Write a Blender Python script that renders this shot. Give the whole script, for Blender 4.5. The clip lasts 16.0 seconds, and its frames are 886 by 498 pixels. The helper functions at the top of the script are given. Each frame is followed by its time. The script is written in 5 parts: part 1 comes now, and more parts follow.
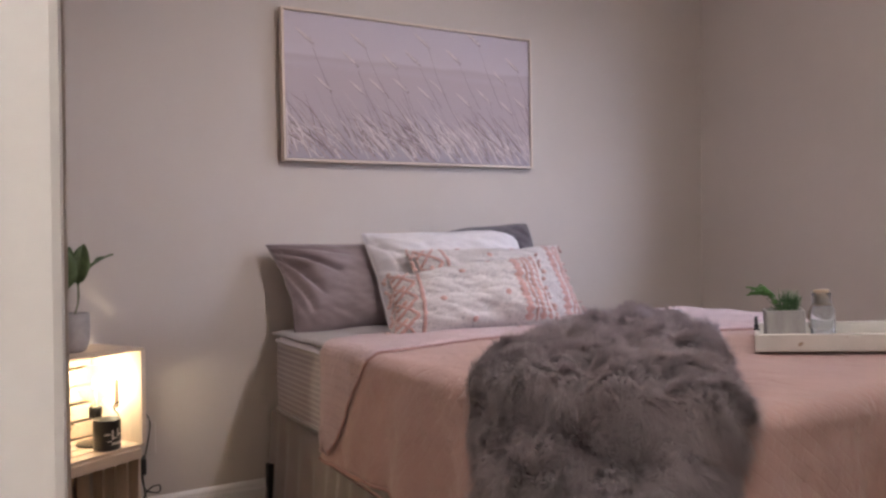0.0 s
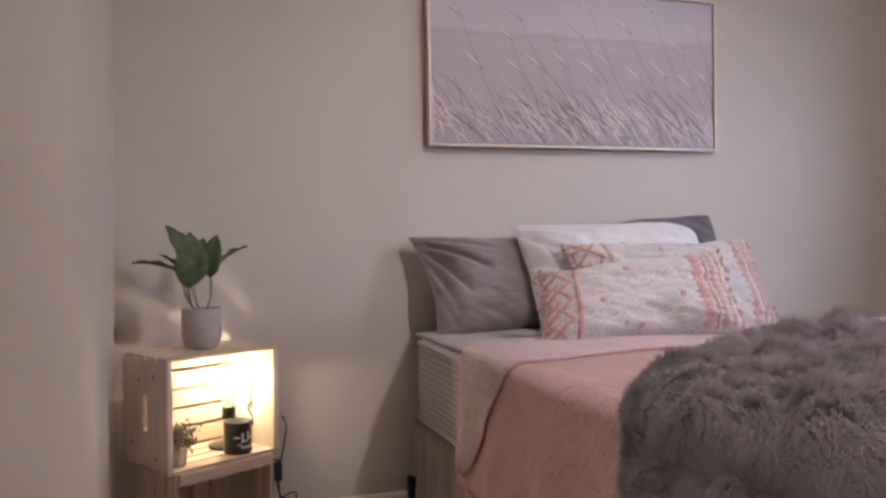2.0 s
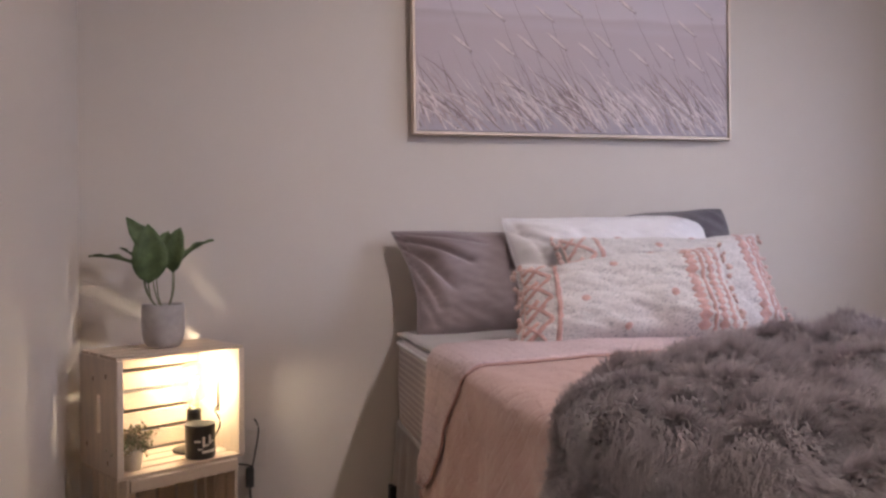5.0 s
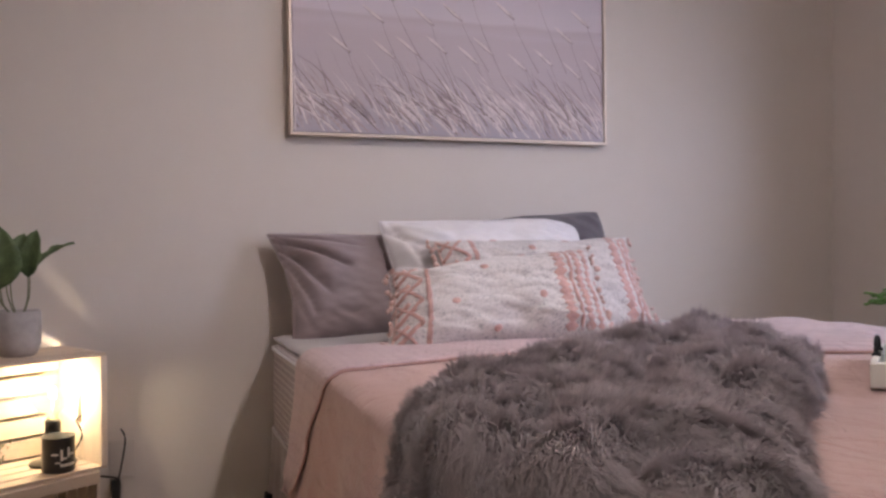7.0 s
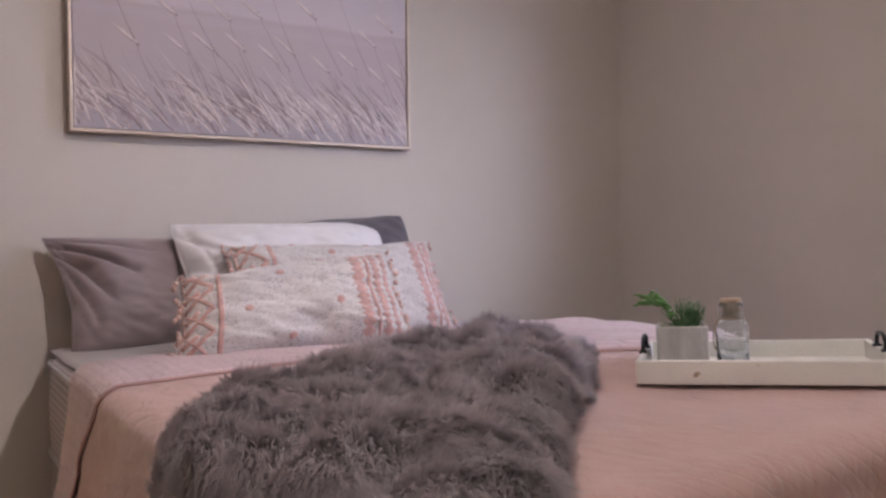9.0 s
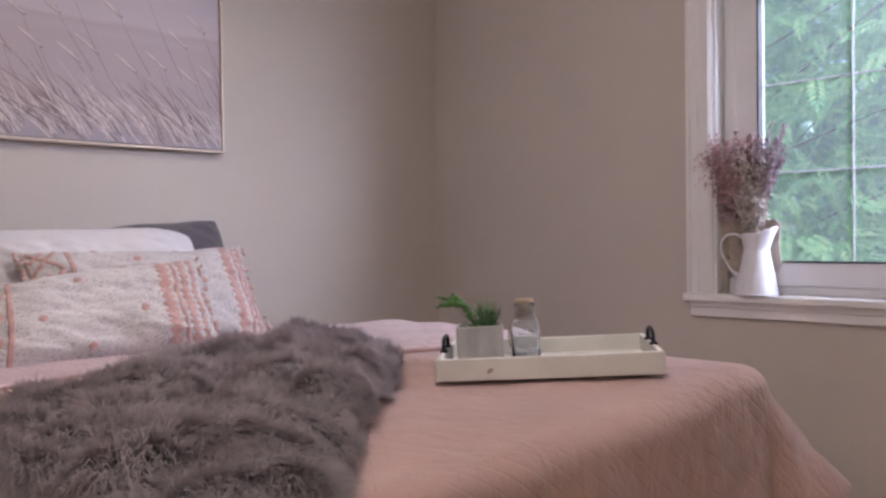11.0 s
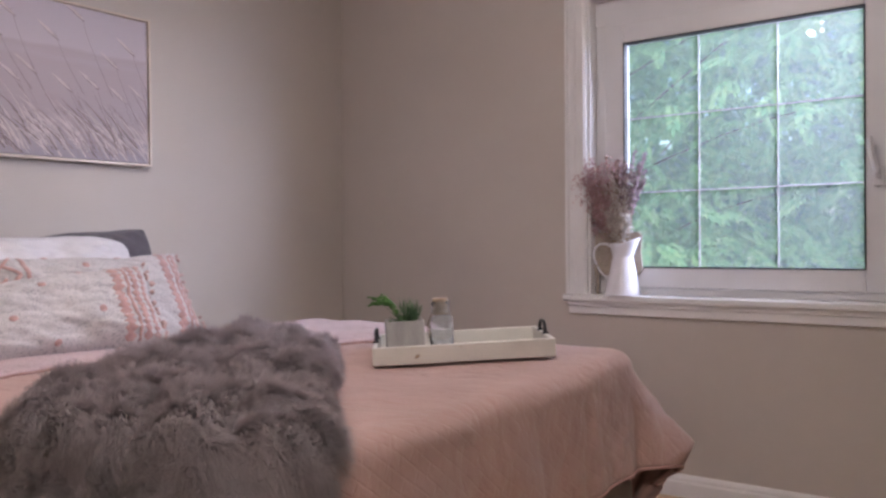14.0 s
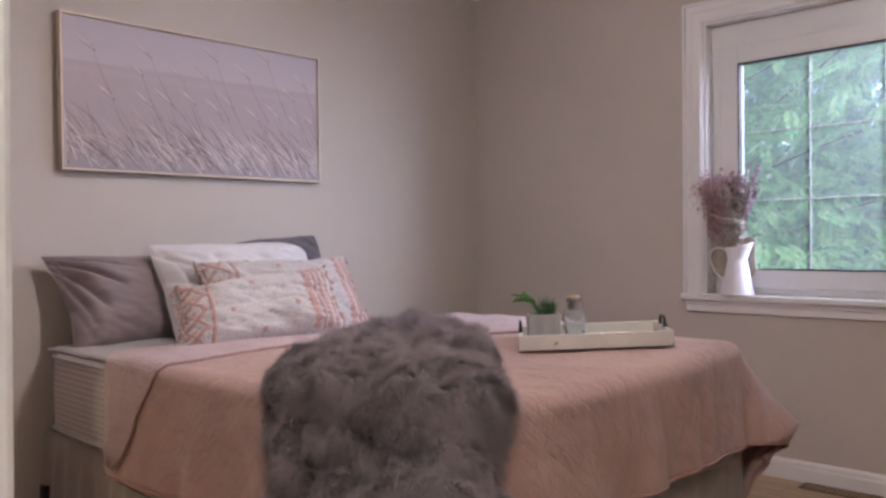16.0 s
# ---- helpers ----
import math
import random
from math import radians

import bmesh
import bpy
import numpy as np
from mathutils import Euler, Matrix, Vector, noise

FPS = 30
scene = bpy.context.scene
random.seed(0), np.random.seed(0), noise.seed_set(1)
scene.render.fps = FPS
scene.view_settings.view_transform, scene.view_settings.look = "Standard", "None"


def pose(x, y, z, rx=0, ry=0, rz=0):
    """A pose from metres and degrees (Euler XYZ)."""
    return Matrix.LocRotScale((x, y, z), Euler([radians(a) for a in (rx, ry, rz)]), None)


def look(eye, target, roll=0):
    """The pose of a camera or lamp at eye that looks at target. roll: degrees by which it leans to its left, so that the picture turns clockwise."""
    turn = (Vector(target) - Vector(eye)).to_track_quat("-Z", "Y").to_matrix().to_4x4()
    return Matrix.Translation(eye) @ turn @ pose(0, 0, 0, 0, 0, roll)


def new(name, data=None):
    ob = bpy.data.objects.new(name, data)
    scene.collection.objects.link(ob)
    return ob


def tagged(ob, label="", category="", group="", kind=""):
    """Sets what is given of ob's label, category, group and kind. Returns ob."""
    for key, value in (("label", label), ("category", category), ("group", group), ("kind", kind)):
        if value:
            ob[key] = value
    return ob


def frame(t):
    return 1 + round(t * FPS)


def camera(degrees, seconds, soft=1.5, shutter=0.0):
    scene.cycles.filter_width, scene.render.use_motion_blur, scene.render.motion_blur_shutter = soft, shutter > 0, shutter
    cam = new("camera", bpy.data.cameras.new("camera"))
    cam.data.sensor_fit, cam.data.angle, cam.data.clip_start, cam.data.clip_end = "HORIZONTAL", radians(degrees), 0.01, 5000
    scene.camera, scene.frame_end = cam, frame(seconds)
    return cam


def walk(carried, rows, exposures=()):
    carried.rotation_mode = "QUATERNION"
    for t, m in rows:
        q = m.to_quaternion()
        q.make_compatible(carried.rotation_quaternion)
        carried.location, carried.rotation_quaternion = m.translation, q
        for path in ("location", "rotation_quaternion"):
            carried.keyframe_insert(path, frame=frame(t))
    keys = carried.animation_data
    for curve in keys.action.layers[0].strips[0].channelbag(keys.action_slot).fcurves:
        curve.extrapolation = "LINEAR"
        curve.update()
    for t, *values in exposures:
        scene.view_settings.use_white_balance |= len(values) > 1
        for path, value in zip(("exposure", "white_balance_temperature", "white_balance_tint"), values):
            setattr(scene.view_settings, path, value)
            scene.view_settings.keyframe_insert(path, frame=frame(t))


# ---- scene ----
cam = camera(57.5, 16.0, soft=2.7)
METRES, EYE, TILT, LEAN, TURN = 1.83, 1.01, 0.0, 0.0, -31.0
ROWS = [
    (0.0, 0.0, 0.0, 0.0, -0.01, -0.74, 0.51),
    (0.5, 0.0116, 0.0539, -0.0048, 2.34, -0.65, 0.45),
    (1.0, 0.0207, 0.1031, -0.0064, 4.96, -0.64, 0.41),
    (1.5, 0.0286, 0.1485, -0.0073, 8.65, -0.7, 0.36),
    (2.0, 0.0328, 0.189, -0.0118, 12.68, -0.75, 0.31),
    (2.5, 0.0418, 0.2277, -0.0185, 15.61, -0.75, 0.28),
    (3.0, 0.057, 0.2599, -0.025, 16.68, -0.68, 0.22),
    (3.5, 0.0746, 0.2831, -0.0281, 16.8, -0.62, 0.2),
    (6.0, 0.159, 0.3211, -0.0236, 14.99, -0.56, 0.19),
    (6.5, 0.1712, 0.3255, -0.0227, 12.7, -0.58, 0.19),
    (7.0, 0.1817, 0.329, -0.0229, 9.93, -0.57, 0.21),
    (7.5, 0.1899, 0.3327, -0.0227, 6.86, -0.56, 0.2),
    (8.0, 0.1981, 0.3359, -0.0211, 3.72, -0.61, 0.24),
    (8.5, 0.2087, 0.3378, -0.019, 0.55, -0.61, 0.26),
    (9.0, 0.2193, 0.3438, -0.0172, -2.55, -0.56, 0.26),
    (9.5, 0.231, 0.3454, -0.0161, -5.53, -0.56, 0.37),
    (12.0, 0.2539, 0.2799, -0.0119, -19.56, -0.31, 0.49),
    (12.5, 0.2359, 0.2534, -0.0108, -21.62, -0.26, 0.43),
    (13.0, 0.2063, 0.2185, -0.0115, -22.81, -0.15, 0.44),
    (13.5, 0.1647, 0.1766, -0.012, -23.18, -0.1, 0.42),
    (14.0, 0.1153, 0.1337, -0.0071, -23.16, -0.15, 0.37),
    (14.5, 0.0735, 0.0882, -0.0045, -22.11, -0.12, 0.39),
    (15.0, 0.0401, 0.0368, -0.0021, -19.96, -0.14, 0.41),
    (15.5, 0.0124, -0.0179, 0.0026, -17.78, -0.22, 0.46),
    (16.0, -0.0158, -0.0824, 0.0063, -15.16, -0.21, 0.39),
]
walk(cam, [(t, pose(0, 0, EYE, TILT, LEAN, TURN) @ pose(METRES * x, METRES * y, METRES * z, 90 + pitch, roll, yaw)) for t, x, y, z, yaw, pitch, roll in ROWS], exposures=((0.0, 1.63), (16.0, 1.63)))

# ---- light ----
world = bpy.data.worlds.new("sky")
scene.world = world
world.use_nodes = True
wn = world.node_tree
sky = wn.nodes.new("ShaderNodeTexSky")
sky.sky_type = "NISHITA"
sky.sun_disc = False
sky.sun_elevation = radians(48)
sky.sun_rotation = radians(255)
wn.links.new(sky.outputs[0], wn.nodes["Background"].inputs[0])
wn.nodes["Background"].inputs[1].default_value = 0.15


def lamp(name, kind, m, energy, color, size=0.1):
    data = bpy.data.lights.new(name, kind)
    data.energy, data.color = energy, color
    if kind == "AREA":
        data.size = size
    elif kind != "SUN":
        data.shadow_soft_size = size
    ob = new(name, data)
    ob.matrix_world = m
    return ob


sun = lamp("sun", "SUN", look((-6, -3, 8), (0, 0, 0.5)), 1.0, (1.0, 0.95, 0.88))
sun.data.angle = radians(20)
LAMP = Vector((1.55, 1.14, 2.28))
spot = lamp("ceiling_spot", "SPOT", look(LAMP, (1.50, 3.0, 0.90)), 5.0, (1.0, 0.90, 0.95), 0.018)
spot.data.spot_size, spot.data.spot_blend = radians(84), 1.0
down = lamp("ceiling_bulb_light", "SPOT", look((LAMP.x, LAMP.y, LAMP.z - 0.05), (0.40, 2.9, 0.25)), 8.5, (1.0, 0.90, 0.93), 0.016)
lamp("ceiling_side_light", "POINT", pose(LAMP.x, LAMP.y, LAMP.z - 0.02), 8.4, (1.0, 0.90, 0.90), 0.016)
down.data.spot_size, down.data.spot_blend = radians(80), 1.0
window_sky = lamp("window_sky", "AREA", look((4.35, -0.25, 2.05), (0.9, 2.8, 0.9)), 50.0, (0.68, 0.735, 1.0), 1.2)
lamp("globe_light", "POINT", pose(0.383, 2.868, 0.541), 1.15, (1.0, 0.86, 0.62), 0.010)
# added fill by the doorway, source unseen: brightens jamb and near bed side
lamp("hall_fill_light", "POINT", pose(-0.42, -0.40, 2.1), 12.5, (1.0, 0.96, 0.91), 0.08)

# ---- materials ----


def mat(name, base, rough=0.6, var=0.12, scale=6.0, bump=0.1, bscale=120.0, metal=0.0, second=None, mix_scale=None, sheen=0.0, spec=0.5, stretch=None, rand=0.0):
    """Base colour varied at a coarse and a fine scale, with a fine relief."""
    m = bpy.data.materials.new(name)
    m.use_nodes = True
    nt = m.node_tree
    n, l = nt.nodes, nt.links
    b = n["Principled BSDF"]
    b.inputs["Roughness"].default_value = rough
    b.inputs["Metallic"].default_value = metal
    b.inputs["Specular IOR Level"].default_value = spec
    if sheen:
        b.inputs["Sheen Weight"].default_value = sheen
        b.inputs["Sheen Roughness"].default_value = 0.5
    tc = n.new("ShaderNodeTexCoord")
    src = tc.outputs["Object"]
    if stretch:
        mp = n.new("ShaderNodeMapping")
        mp.inputs["Scale"].default_value = stretch
        l.new(src, mp.inputs[0])
        src = mp.outputs[0]
    a = n.new("ShaderNodeTexNoise")
    a.inputs["Scale"].default_value = mix_scale or scale
    a.inputs["Detail"].default_value = 6
    l.new(src, a.inputs["Vector"])
    f = n.new("ShaderNodeTexNoise")
    f.inputs["Scale"].default_value = bscale
    f.inputs["Detail"].default_value = 3
    l.new(src, f.inputs["Vector"])
    ramp = n.new("ShaderNodeValToRGB")
    lo = [max(0, c * (1 - var)) for c in base]
    hi = list(second) if second else [min(1, c * (1 + var)) for c in base]
    ramp.color_ramp.elements[0].position, ramp.color_ramp.elements[1].position = 0.32, 0.68
    ramp.color_ramp.elements[0].color, ramp.color_ramp.elements[1].color = (*lo, 1), (*hi, 1)
    l.new(a.outputs[0], ramp.inputs[0])
    fine = n.new("ShaderNodeMix")
    fine.data_type, fine.blend_type = "RGBA", "MULTIPLY"
    fine.inputs[0].default_value = min(1, var * 1.5)
    l.new(ramp.outputs[0], fine.inputs[6])
    l.new(f.outputs[0], fine.inputs[7])
    out = fine.outputs[2]
    if rand:
        oi = n.new("ShaderNodeObjectInfo")
        hs = n.new("ShaderNodeHueSaturation")
        mr = n.new("ShaderNodeMapRange")
        mr.inputs[3].default_value, mr.inputs[4].default_value = 1 - rand, 1 + rand
        l.new(oi.outputs["Random"], mr.inputs[0])
        l.new(mr.outputs[0], hs.inputs["Value"])
        l.new(out, hs.inputs["Color"])
        out = hs.outputs[0]
    l.new(out, b.inputs["Base Color"])
    bp = n.new("ShaderNodeBump")
    bp.inputs["Strength"].default_value = bump
    bp.inputs["Distance"].default_value = 0.004
    l.new(f.outputs[0], bp.inputs["Height"])
    l.new(bp.outputs[0], b.inputs["Normal"])
    return m


def bsdf(m):
    return m.node_tree.nodes["Principled BSDF"]


def add_bump(m, tex, out=0, strength=0.4, distance=0.004, coord="Object", stretch=None):
    """Chains one more relief texture behind the one that a material has."""
    nt = m.node_tree
    b = bsdf(m)
    old = b.inputs["Normal"].links[0].from_socket
    tc = nt.nodes.new("ShaderNodeTexCoord")
    mp = nt.nodes.new("ShaderNodeMapping")
    if stretch:
        mp.inputs["Scale"].default_value = stretch
    nt.links.new(tc.outputs[coord], mp.inputs[0])
    nt.links.new(mp.outputs[0], tex.inputs["Vector"])
    bp = nt.nodes.new("ShaderNodeBump")
    bp.inputs["Strength"].default_value, bp.inputs["Distance"].default_value = strength, distance
    nt.links.new(tex.outputs[out], bp.inputs["Height"])
    nt.links.new(old, bp.inputs["Normal"])
    nt.links.new(bp.outputs[0], b.inputs["Normal"])
    return mp


def glow(name, color, strength):
    m = bpy.data.materials.new(name)
    m.use_nodes = True
    b = bsdf(m)
    b.inputs["Base Color"].default_value = (*color, 1)
    b.inputs["Emission Color"].default_value = (*color, 1)
    b.inputs["Emission Strength"].default_value = strength
    return m


def clear(name, color, rough=0.0, ior=1.45):
    m = bpy.data.materials.new(name)
    m.use_nodes = True
    b = bsdf(m)
    b.inputs["Base Color"].default_value = (*color, 1)
    b.inputs["Transmission Weight"].default_value = 1.0
    b.inputs["Roughness"].default_value = rough
    b.inputs["IOR"].default_value = ior
    return m


WALL = mat("greige_wall_paint", (0.555, 0.498, 0.458), 0.85, 0.03, 1.2, 0.12, 260, spec=0.25)
CEIL = mat("ceiling_paint", (0.83, 0.81, 0.79), 0.9, 0.03, 2, 0.2, 150)
TRIM = mat("white_trim_paint", (0.78, 0.76, 0.76), 0.4, 0.03, 3, 0.04, 90)
PVC = mat("white_vinyl", (0.74, 0.73, 0.75), 0.35, 0.03, 3, 0.02, 90)
# white bars greyed: their backlit shade is put into the colour
BAR = mat("shaded_white_grille", (0.50, 0.49, 0.50), 0.5, 0.04, 3, 0.02, 90)
GASKET = mat("black_gasket", (0.03, 0.03, 0.035), 0.6)
GLASS = clear("window_glass", (0.97, 1.0, 0.98))
# a pale veil mixed into the pane stands in for glare and haze
haze = GLASS.node_tree.nodes.new("ShaderNodeBsdfTranslucent")
haze.inputs[0].default_value = (0.82, 0.90, 0.89, 1)
haze_mix = GLASS.node_tree.nodes.new("ShaderNodeMixShader")
haze_mix.inputs[0].default_value = 0.065
GLASS.node_tree.links.new(bsdf(GLASS).outputs[0], haze_mix.inputs[1])
GLASS.node_tree.links.new(haze.outputs[0], haze_mix.inputs[2])
GLASS.node_tree.links.new(haze_mix.outputs[0], GLASS.node_tree.nodes["Material Output"].inputs[0])
OAK = mat("light_oak_plank", (0.56, 0.40, 0.25), 0.42, 0.2, 3, 0.1, 60, stretch=(14, 1, 14), rand=0.16)
# one pine, two tones: bulb glare and dim ends evened out in the colour
PINE = mat("raw_pine", (0.60, 0.48, 0.38), 0.62, 0.14, 5, 0.15, 70, second=(0.64, 0.50, 0.37), stretch=(1.2, 9, 9), rand=0.08)
PINE_V = mat("raw_pine_upright", (0.70, 0.575, 0.47), 0.62, 0.14, 5, 0.15, 70, second=(0.73, 0.59, 0.46), stretch=(9, 9, 1.2), rand=0.08)
KNOT = mat("pine_knot", (0.23, 0.12, 0.06), 0.6, 0.2)
COVER = mat("peach_quilted_cotton", (0.53, 0.345, 0.31), 0.85, 0.07, 5, 0.35, 420, sheen=0.25, spec=0.2)
# fold cloth: paler and bluer than COVER, window light put into the colour
COVER_BACK = mat("window_lit_pale_pink_backing", (0.61, 0.455, 0.46), 0.85, 0.07, 7, 0.35, 420, sheen=0.25, spec=0.2)
HEM = mat("dusty_rose_hem", (0.50, 0.30, 0.27), 0.85, 0.1, 30, 0.3, 400)
SHEET = mat("light_grey_sheet", (0.47, 0.44, 0.44), 0.8, 0.05, 5, 0.25, 400, sheen=0.2)
SKIRT = mat("taupe_skirt_cotton", (0.30, 0.26, 0.245), 0.85, 0.08, 8, 0.3, 400, sheen=0.2)
MAUVE = mat("mauve_grey_cotton", (0.26, 0.20, 0.21), 0.62, 0.06, 5, 0.2, 500, sheen=0.3)
CHAR = mat("charcoal_cotton", (0.10, 0.085, 0.10), 0.75, 0.08, 5, 0.2, 400, sheen=0.2)
WHITE = mat("white_cotton", (0.68, 0.65, 0.675), 0.8, 0.03, 5, 0.2, 400, sheen=0.2)
TUFT = mat("terracotta_tufted_yarn", (0.57, 0.34, 0.305), 0.95, 0.2, 40, 0.6, 300, sheen=0.3)
YARN = mat("cream_pink_yarn", (0.64, 0.43, 0.385), 0.95, 0.2, 60, 0.6, 300, sheen=0.3)
CONCRETE = mat("pale_concrete", (0.40, 0.375, 0.36), 0.85, 0.14, 30, 0.3, 220, stretch=(1, 1, 0.25))
POT = mat("warm_grey_ceramic", (0.36, 0.325, 0.315), 0.7, 0.08, 40, 0.2, 300)
LEAF = mat("deep_green_leaf", (0.075, 0.12, 0.04), 0.6, 0.3, 20, 0.15, 160, second=(0.13, 0.185, 0.07))
STEM = mat("green_stem", (0.16, 0.17, 0.09), 0.6, 0.2, 40)
SUCC = mat("succulent_green", (0.06, 0.15, 0.055), 0.5, 0.3, 40, 0.1, 200, second=(0.12, 0.24, 0.09))
VARIEG = mat("pale_variegated_leaf", (0.24, 0.33, 0.13), 0.6, 0.3, 60, second=(0.58, 0.42, 0.30))
SPRIG = mat("bright_sprig_green", (0.10, 0.24, 0.05), 0.5, 0.3, 60)
BLACK = mat("black_enamel", (0.02, 0.018, 0.017), 0.3, 0.1, 20, 0.03)
RUBBER = mat("black_cable", (0.02, 0.02, 0.02), 0.5, 0.1, 20)
IRON = mat("black_iron", (0.03, 0.03, 0.035), 0.5, 0.2, 60, 0.3, 200, metal=0.6)
CREAM = mat("cream_print", (0.72, 0.66, 0.58), 0.6, 0.05)
GOLD = mat("champagne_metal_frame", (0.66, 0.56, 0.47), 0.55, 0.06, 20, 0.05, 200, metal=0.6)
ENAMEL = mat("white_enamel", (0.80, 0.79, 0.84), 0.28, 0.03, 20, 0.02)
CORK = mat("cork", (0.52, 0.39, 0.27), 0.9, 0.3, 120, 0.6, 300)
JUTE = mat("jute_string", (0.30, 0.22, 0.15), 0.9, 0.2, 200)
KRAFT = mat("kraft_board", (0.44, 0.37, 0.31), 0.8, 0.15, 20, 0.2, 200)
BOTTLE = clear("clear_bottle_glass", (0.97, 0.99, 1.0), 0.0, 1.18)
BOTTLE.node_tree.nodes["Principled BSDF"].inputs["Roughness"].default_value = 0.04
# faint frosting of the printed bottle
frost = BOTTLE.node_tree.nodes.new("ShaderNodeBsdfDiffuse")
frost.inputs[0].default_value = (0.80, 0.80, 0.82, 1)
frost_mix = BOTTLE.node_tree.nodes.new("ShaderNodeMixShader")
frost_mix.inputs[0].default_value = 0.09
BOTTLE.node_tree.links.new(bsdf(BOTTLE).outputs[0], frost_mix.inputs[1])
BOTTLE.node_tree.links.new(frost.outputs[0], frost_mix.inputs[2])
BOTTLE.node_tree.links.new(frost_mix.outputs[0], BOTTLE.node_tree.nodes["Material Output"].inputs[0])
GLOBE = clear("amber_bulb_glass", (0.97, 0.89, 0.68))
# amber tint of the bulb glass
tint = GLOBE.node_tree.nodes.new("ShaderNodeBsdfTranslucent")
tint.inputs[0].default_value = (1.0, 0.80, 0.45, 1)
tint_mix = GLOBE.node_tree.nodes.new("ShaderNodeMixShader")
tint_mix.inputs[0].default_value = 0.04
GLOBE.node_tree.links.new(bsdf(GLOBE).outputs[0], tint_mix.inputs[1])
GLOBE.node_tree.links.new(tint.outputs[0], tint_mix.inputs[2])
GLOBE.node_tree.links.new(tint_mix.outputs[0], GLOBE.node_tree.nodes["Material Output"].inputs[0])
FILAMENT = glow("glowing_filament", (1.0, 0.80, 0.50), 9.0)
BULB = glow("lit_bulb", (1.0, 0.90, 0.82), 5.0)
PLATE = mat("beige_outlet_plate", (0.52, 0.47, 0.43), 0.45, 0.03)
BRONZE = mat("bronze_vent_metal", (0.20, 0.13, 0.08), 0.5, 0.15, 40, metal=0.5)
SILVER = mat("silver_label", (0.6, 0.6, 0.62), 0.35, 0.05)
GRASS = mat("lawn", (0.06, 0.10, 0.03), 0.9, 0.4, 3, 0.5, 60)
BARK = mat("grey_bark", (0.12, 0.10, 0.08), 0.9, 0.4, 12, 0.8, 60)

# quilting of the coverlet: slanting basket stitches
for m_, k in ((COVER, 0.6), (COVER_BACK, 1.3)):
    br = m_.node_tree.nodes.new("ShaderNodeTexBrick")
    br.inputs["Scale"].default_value = 1.0
    br.inputs["Brick Width"].default_value, br.inputs["Row Height"].default_value = 0.055, 0.028
    br.inputs["Mortar Size"].default_value, br.inputs["Mortar Smooth"].default_value = 0.0035, 0.9
    br.inputs["Color1"].default_value = br.inputs["Color2"].default_value = (1, 1, 1, 1)
    br.inputs["Mortar"].default_value = (0, 0, 0, 1)
    mp_ = add_bump(m_, br, 0, k * (0.65 if m_ is COVER else 0.8), 0.003, "UV")
    mp_.inputs["Rotation"].default_value = (0, 0, radians(38 if m_ is COVER else 0))
    if m_ is COVER_BACK:
        # stitched seams sink between the puffed blocks, their shade multiplied into the colour
        br.inputs["Row Height"].default_value, br.inputs["Mortar Size"].default_value = 0.024, 0.005
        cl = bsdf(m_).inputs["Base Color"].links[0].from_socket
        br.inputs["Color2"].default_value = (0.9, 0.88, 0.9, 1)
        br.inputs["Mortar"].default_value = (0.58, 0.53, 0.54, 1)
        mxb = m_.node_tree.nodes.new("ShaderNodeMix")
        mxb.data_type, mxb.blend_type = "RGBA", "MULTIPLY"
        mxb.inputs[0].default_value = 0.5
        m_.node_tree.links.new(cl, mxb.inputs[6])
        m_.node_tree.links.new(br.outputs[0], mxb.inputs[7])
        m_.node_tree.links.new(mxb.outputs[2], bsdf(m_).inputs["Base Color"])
    nz = m_.node_tree.nodes.new("ShaderNodeTexNoise")
    nz.inputs["Scale"].default_value, nz.inputs["Detail"].default_value, nz.inputs["Distortion"].default_value = 12, 5, 1.8
    add_bump(m_, nz, 0, 0.7, 0.014, "UV", (1.0, 0.55, 1))
    if m_ is COVER:
        # short slanting puckers between the stitches
        pk = m_.node_tree.nodes.new("ShaderNodeTexNoise")
        pk.inputs["Scale"].default_value, pk.inputs["Detail"].default_value = 1.0, 2
        add_bump(m_, pk, 0, 0.25, 0.005, "UV", (60, 24, 1)).inputs["Rotation"].default_value = (0, 0, radians(38))

# wrinkles in the pillow cases and sheet
for m_ in (MAUVE, WHITE, SHEET, CHAR):
    nz = m_.node_tree.nodes.new("ShaderNodeTexNoise")
    nz.inputs["Scale"].default_value, nz.inputs["Detail"].default_value, nz.inputs["Distortion"].default_value = 6, 3, 1.5
    add_bump(m_, nz, 0, 0.12, 0.012)


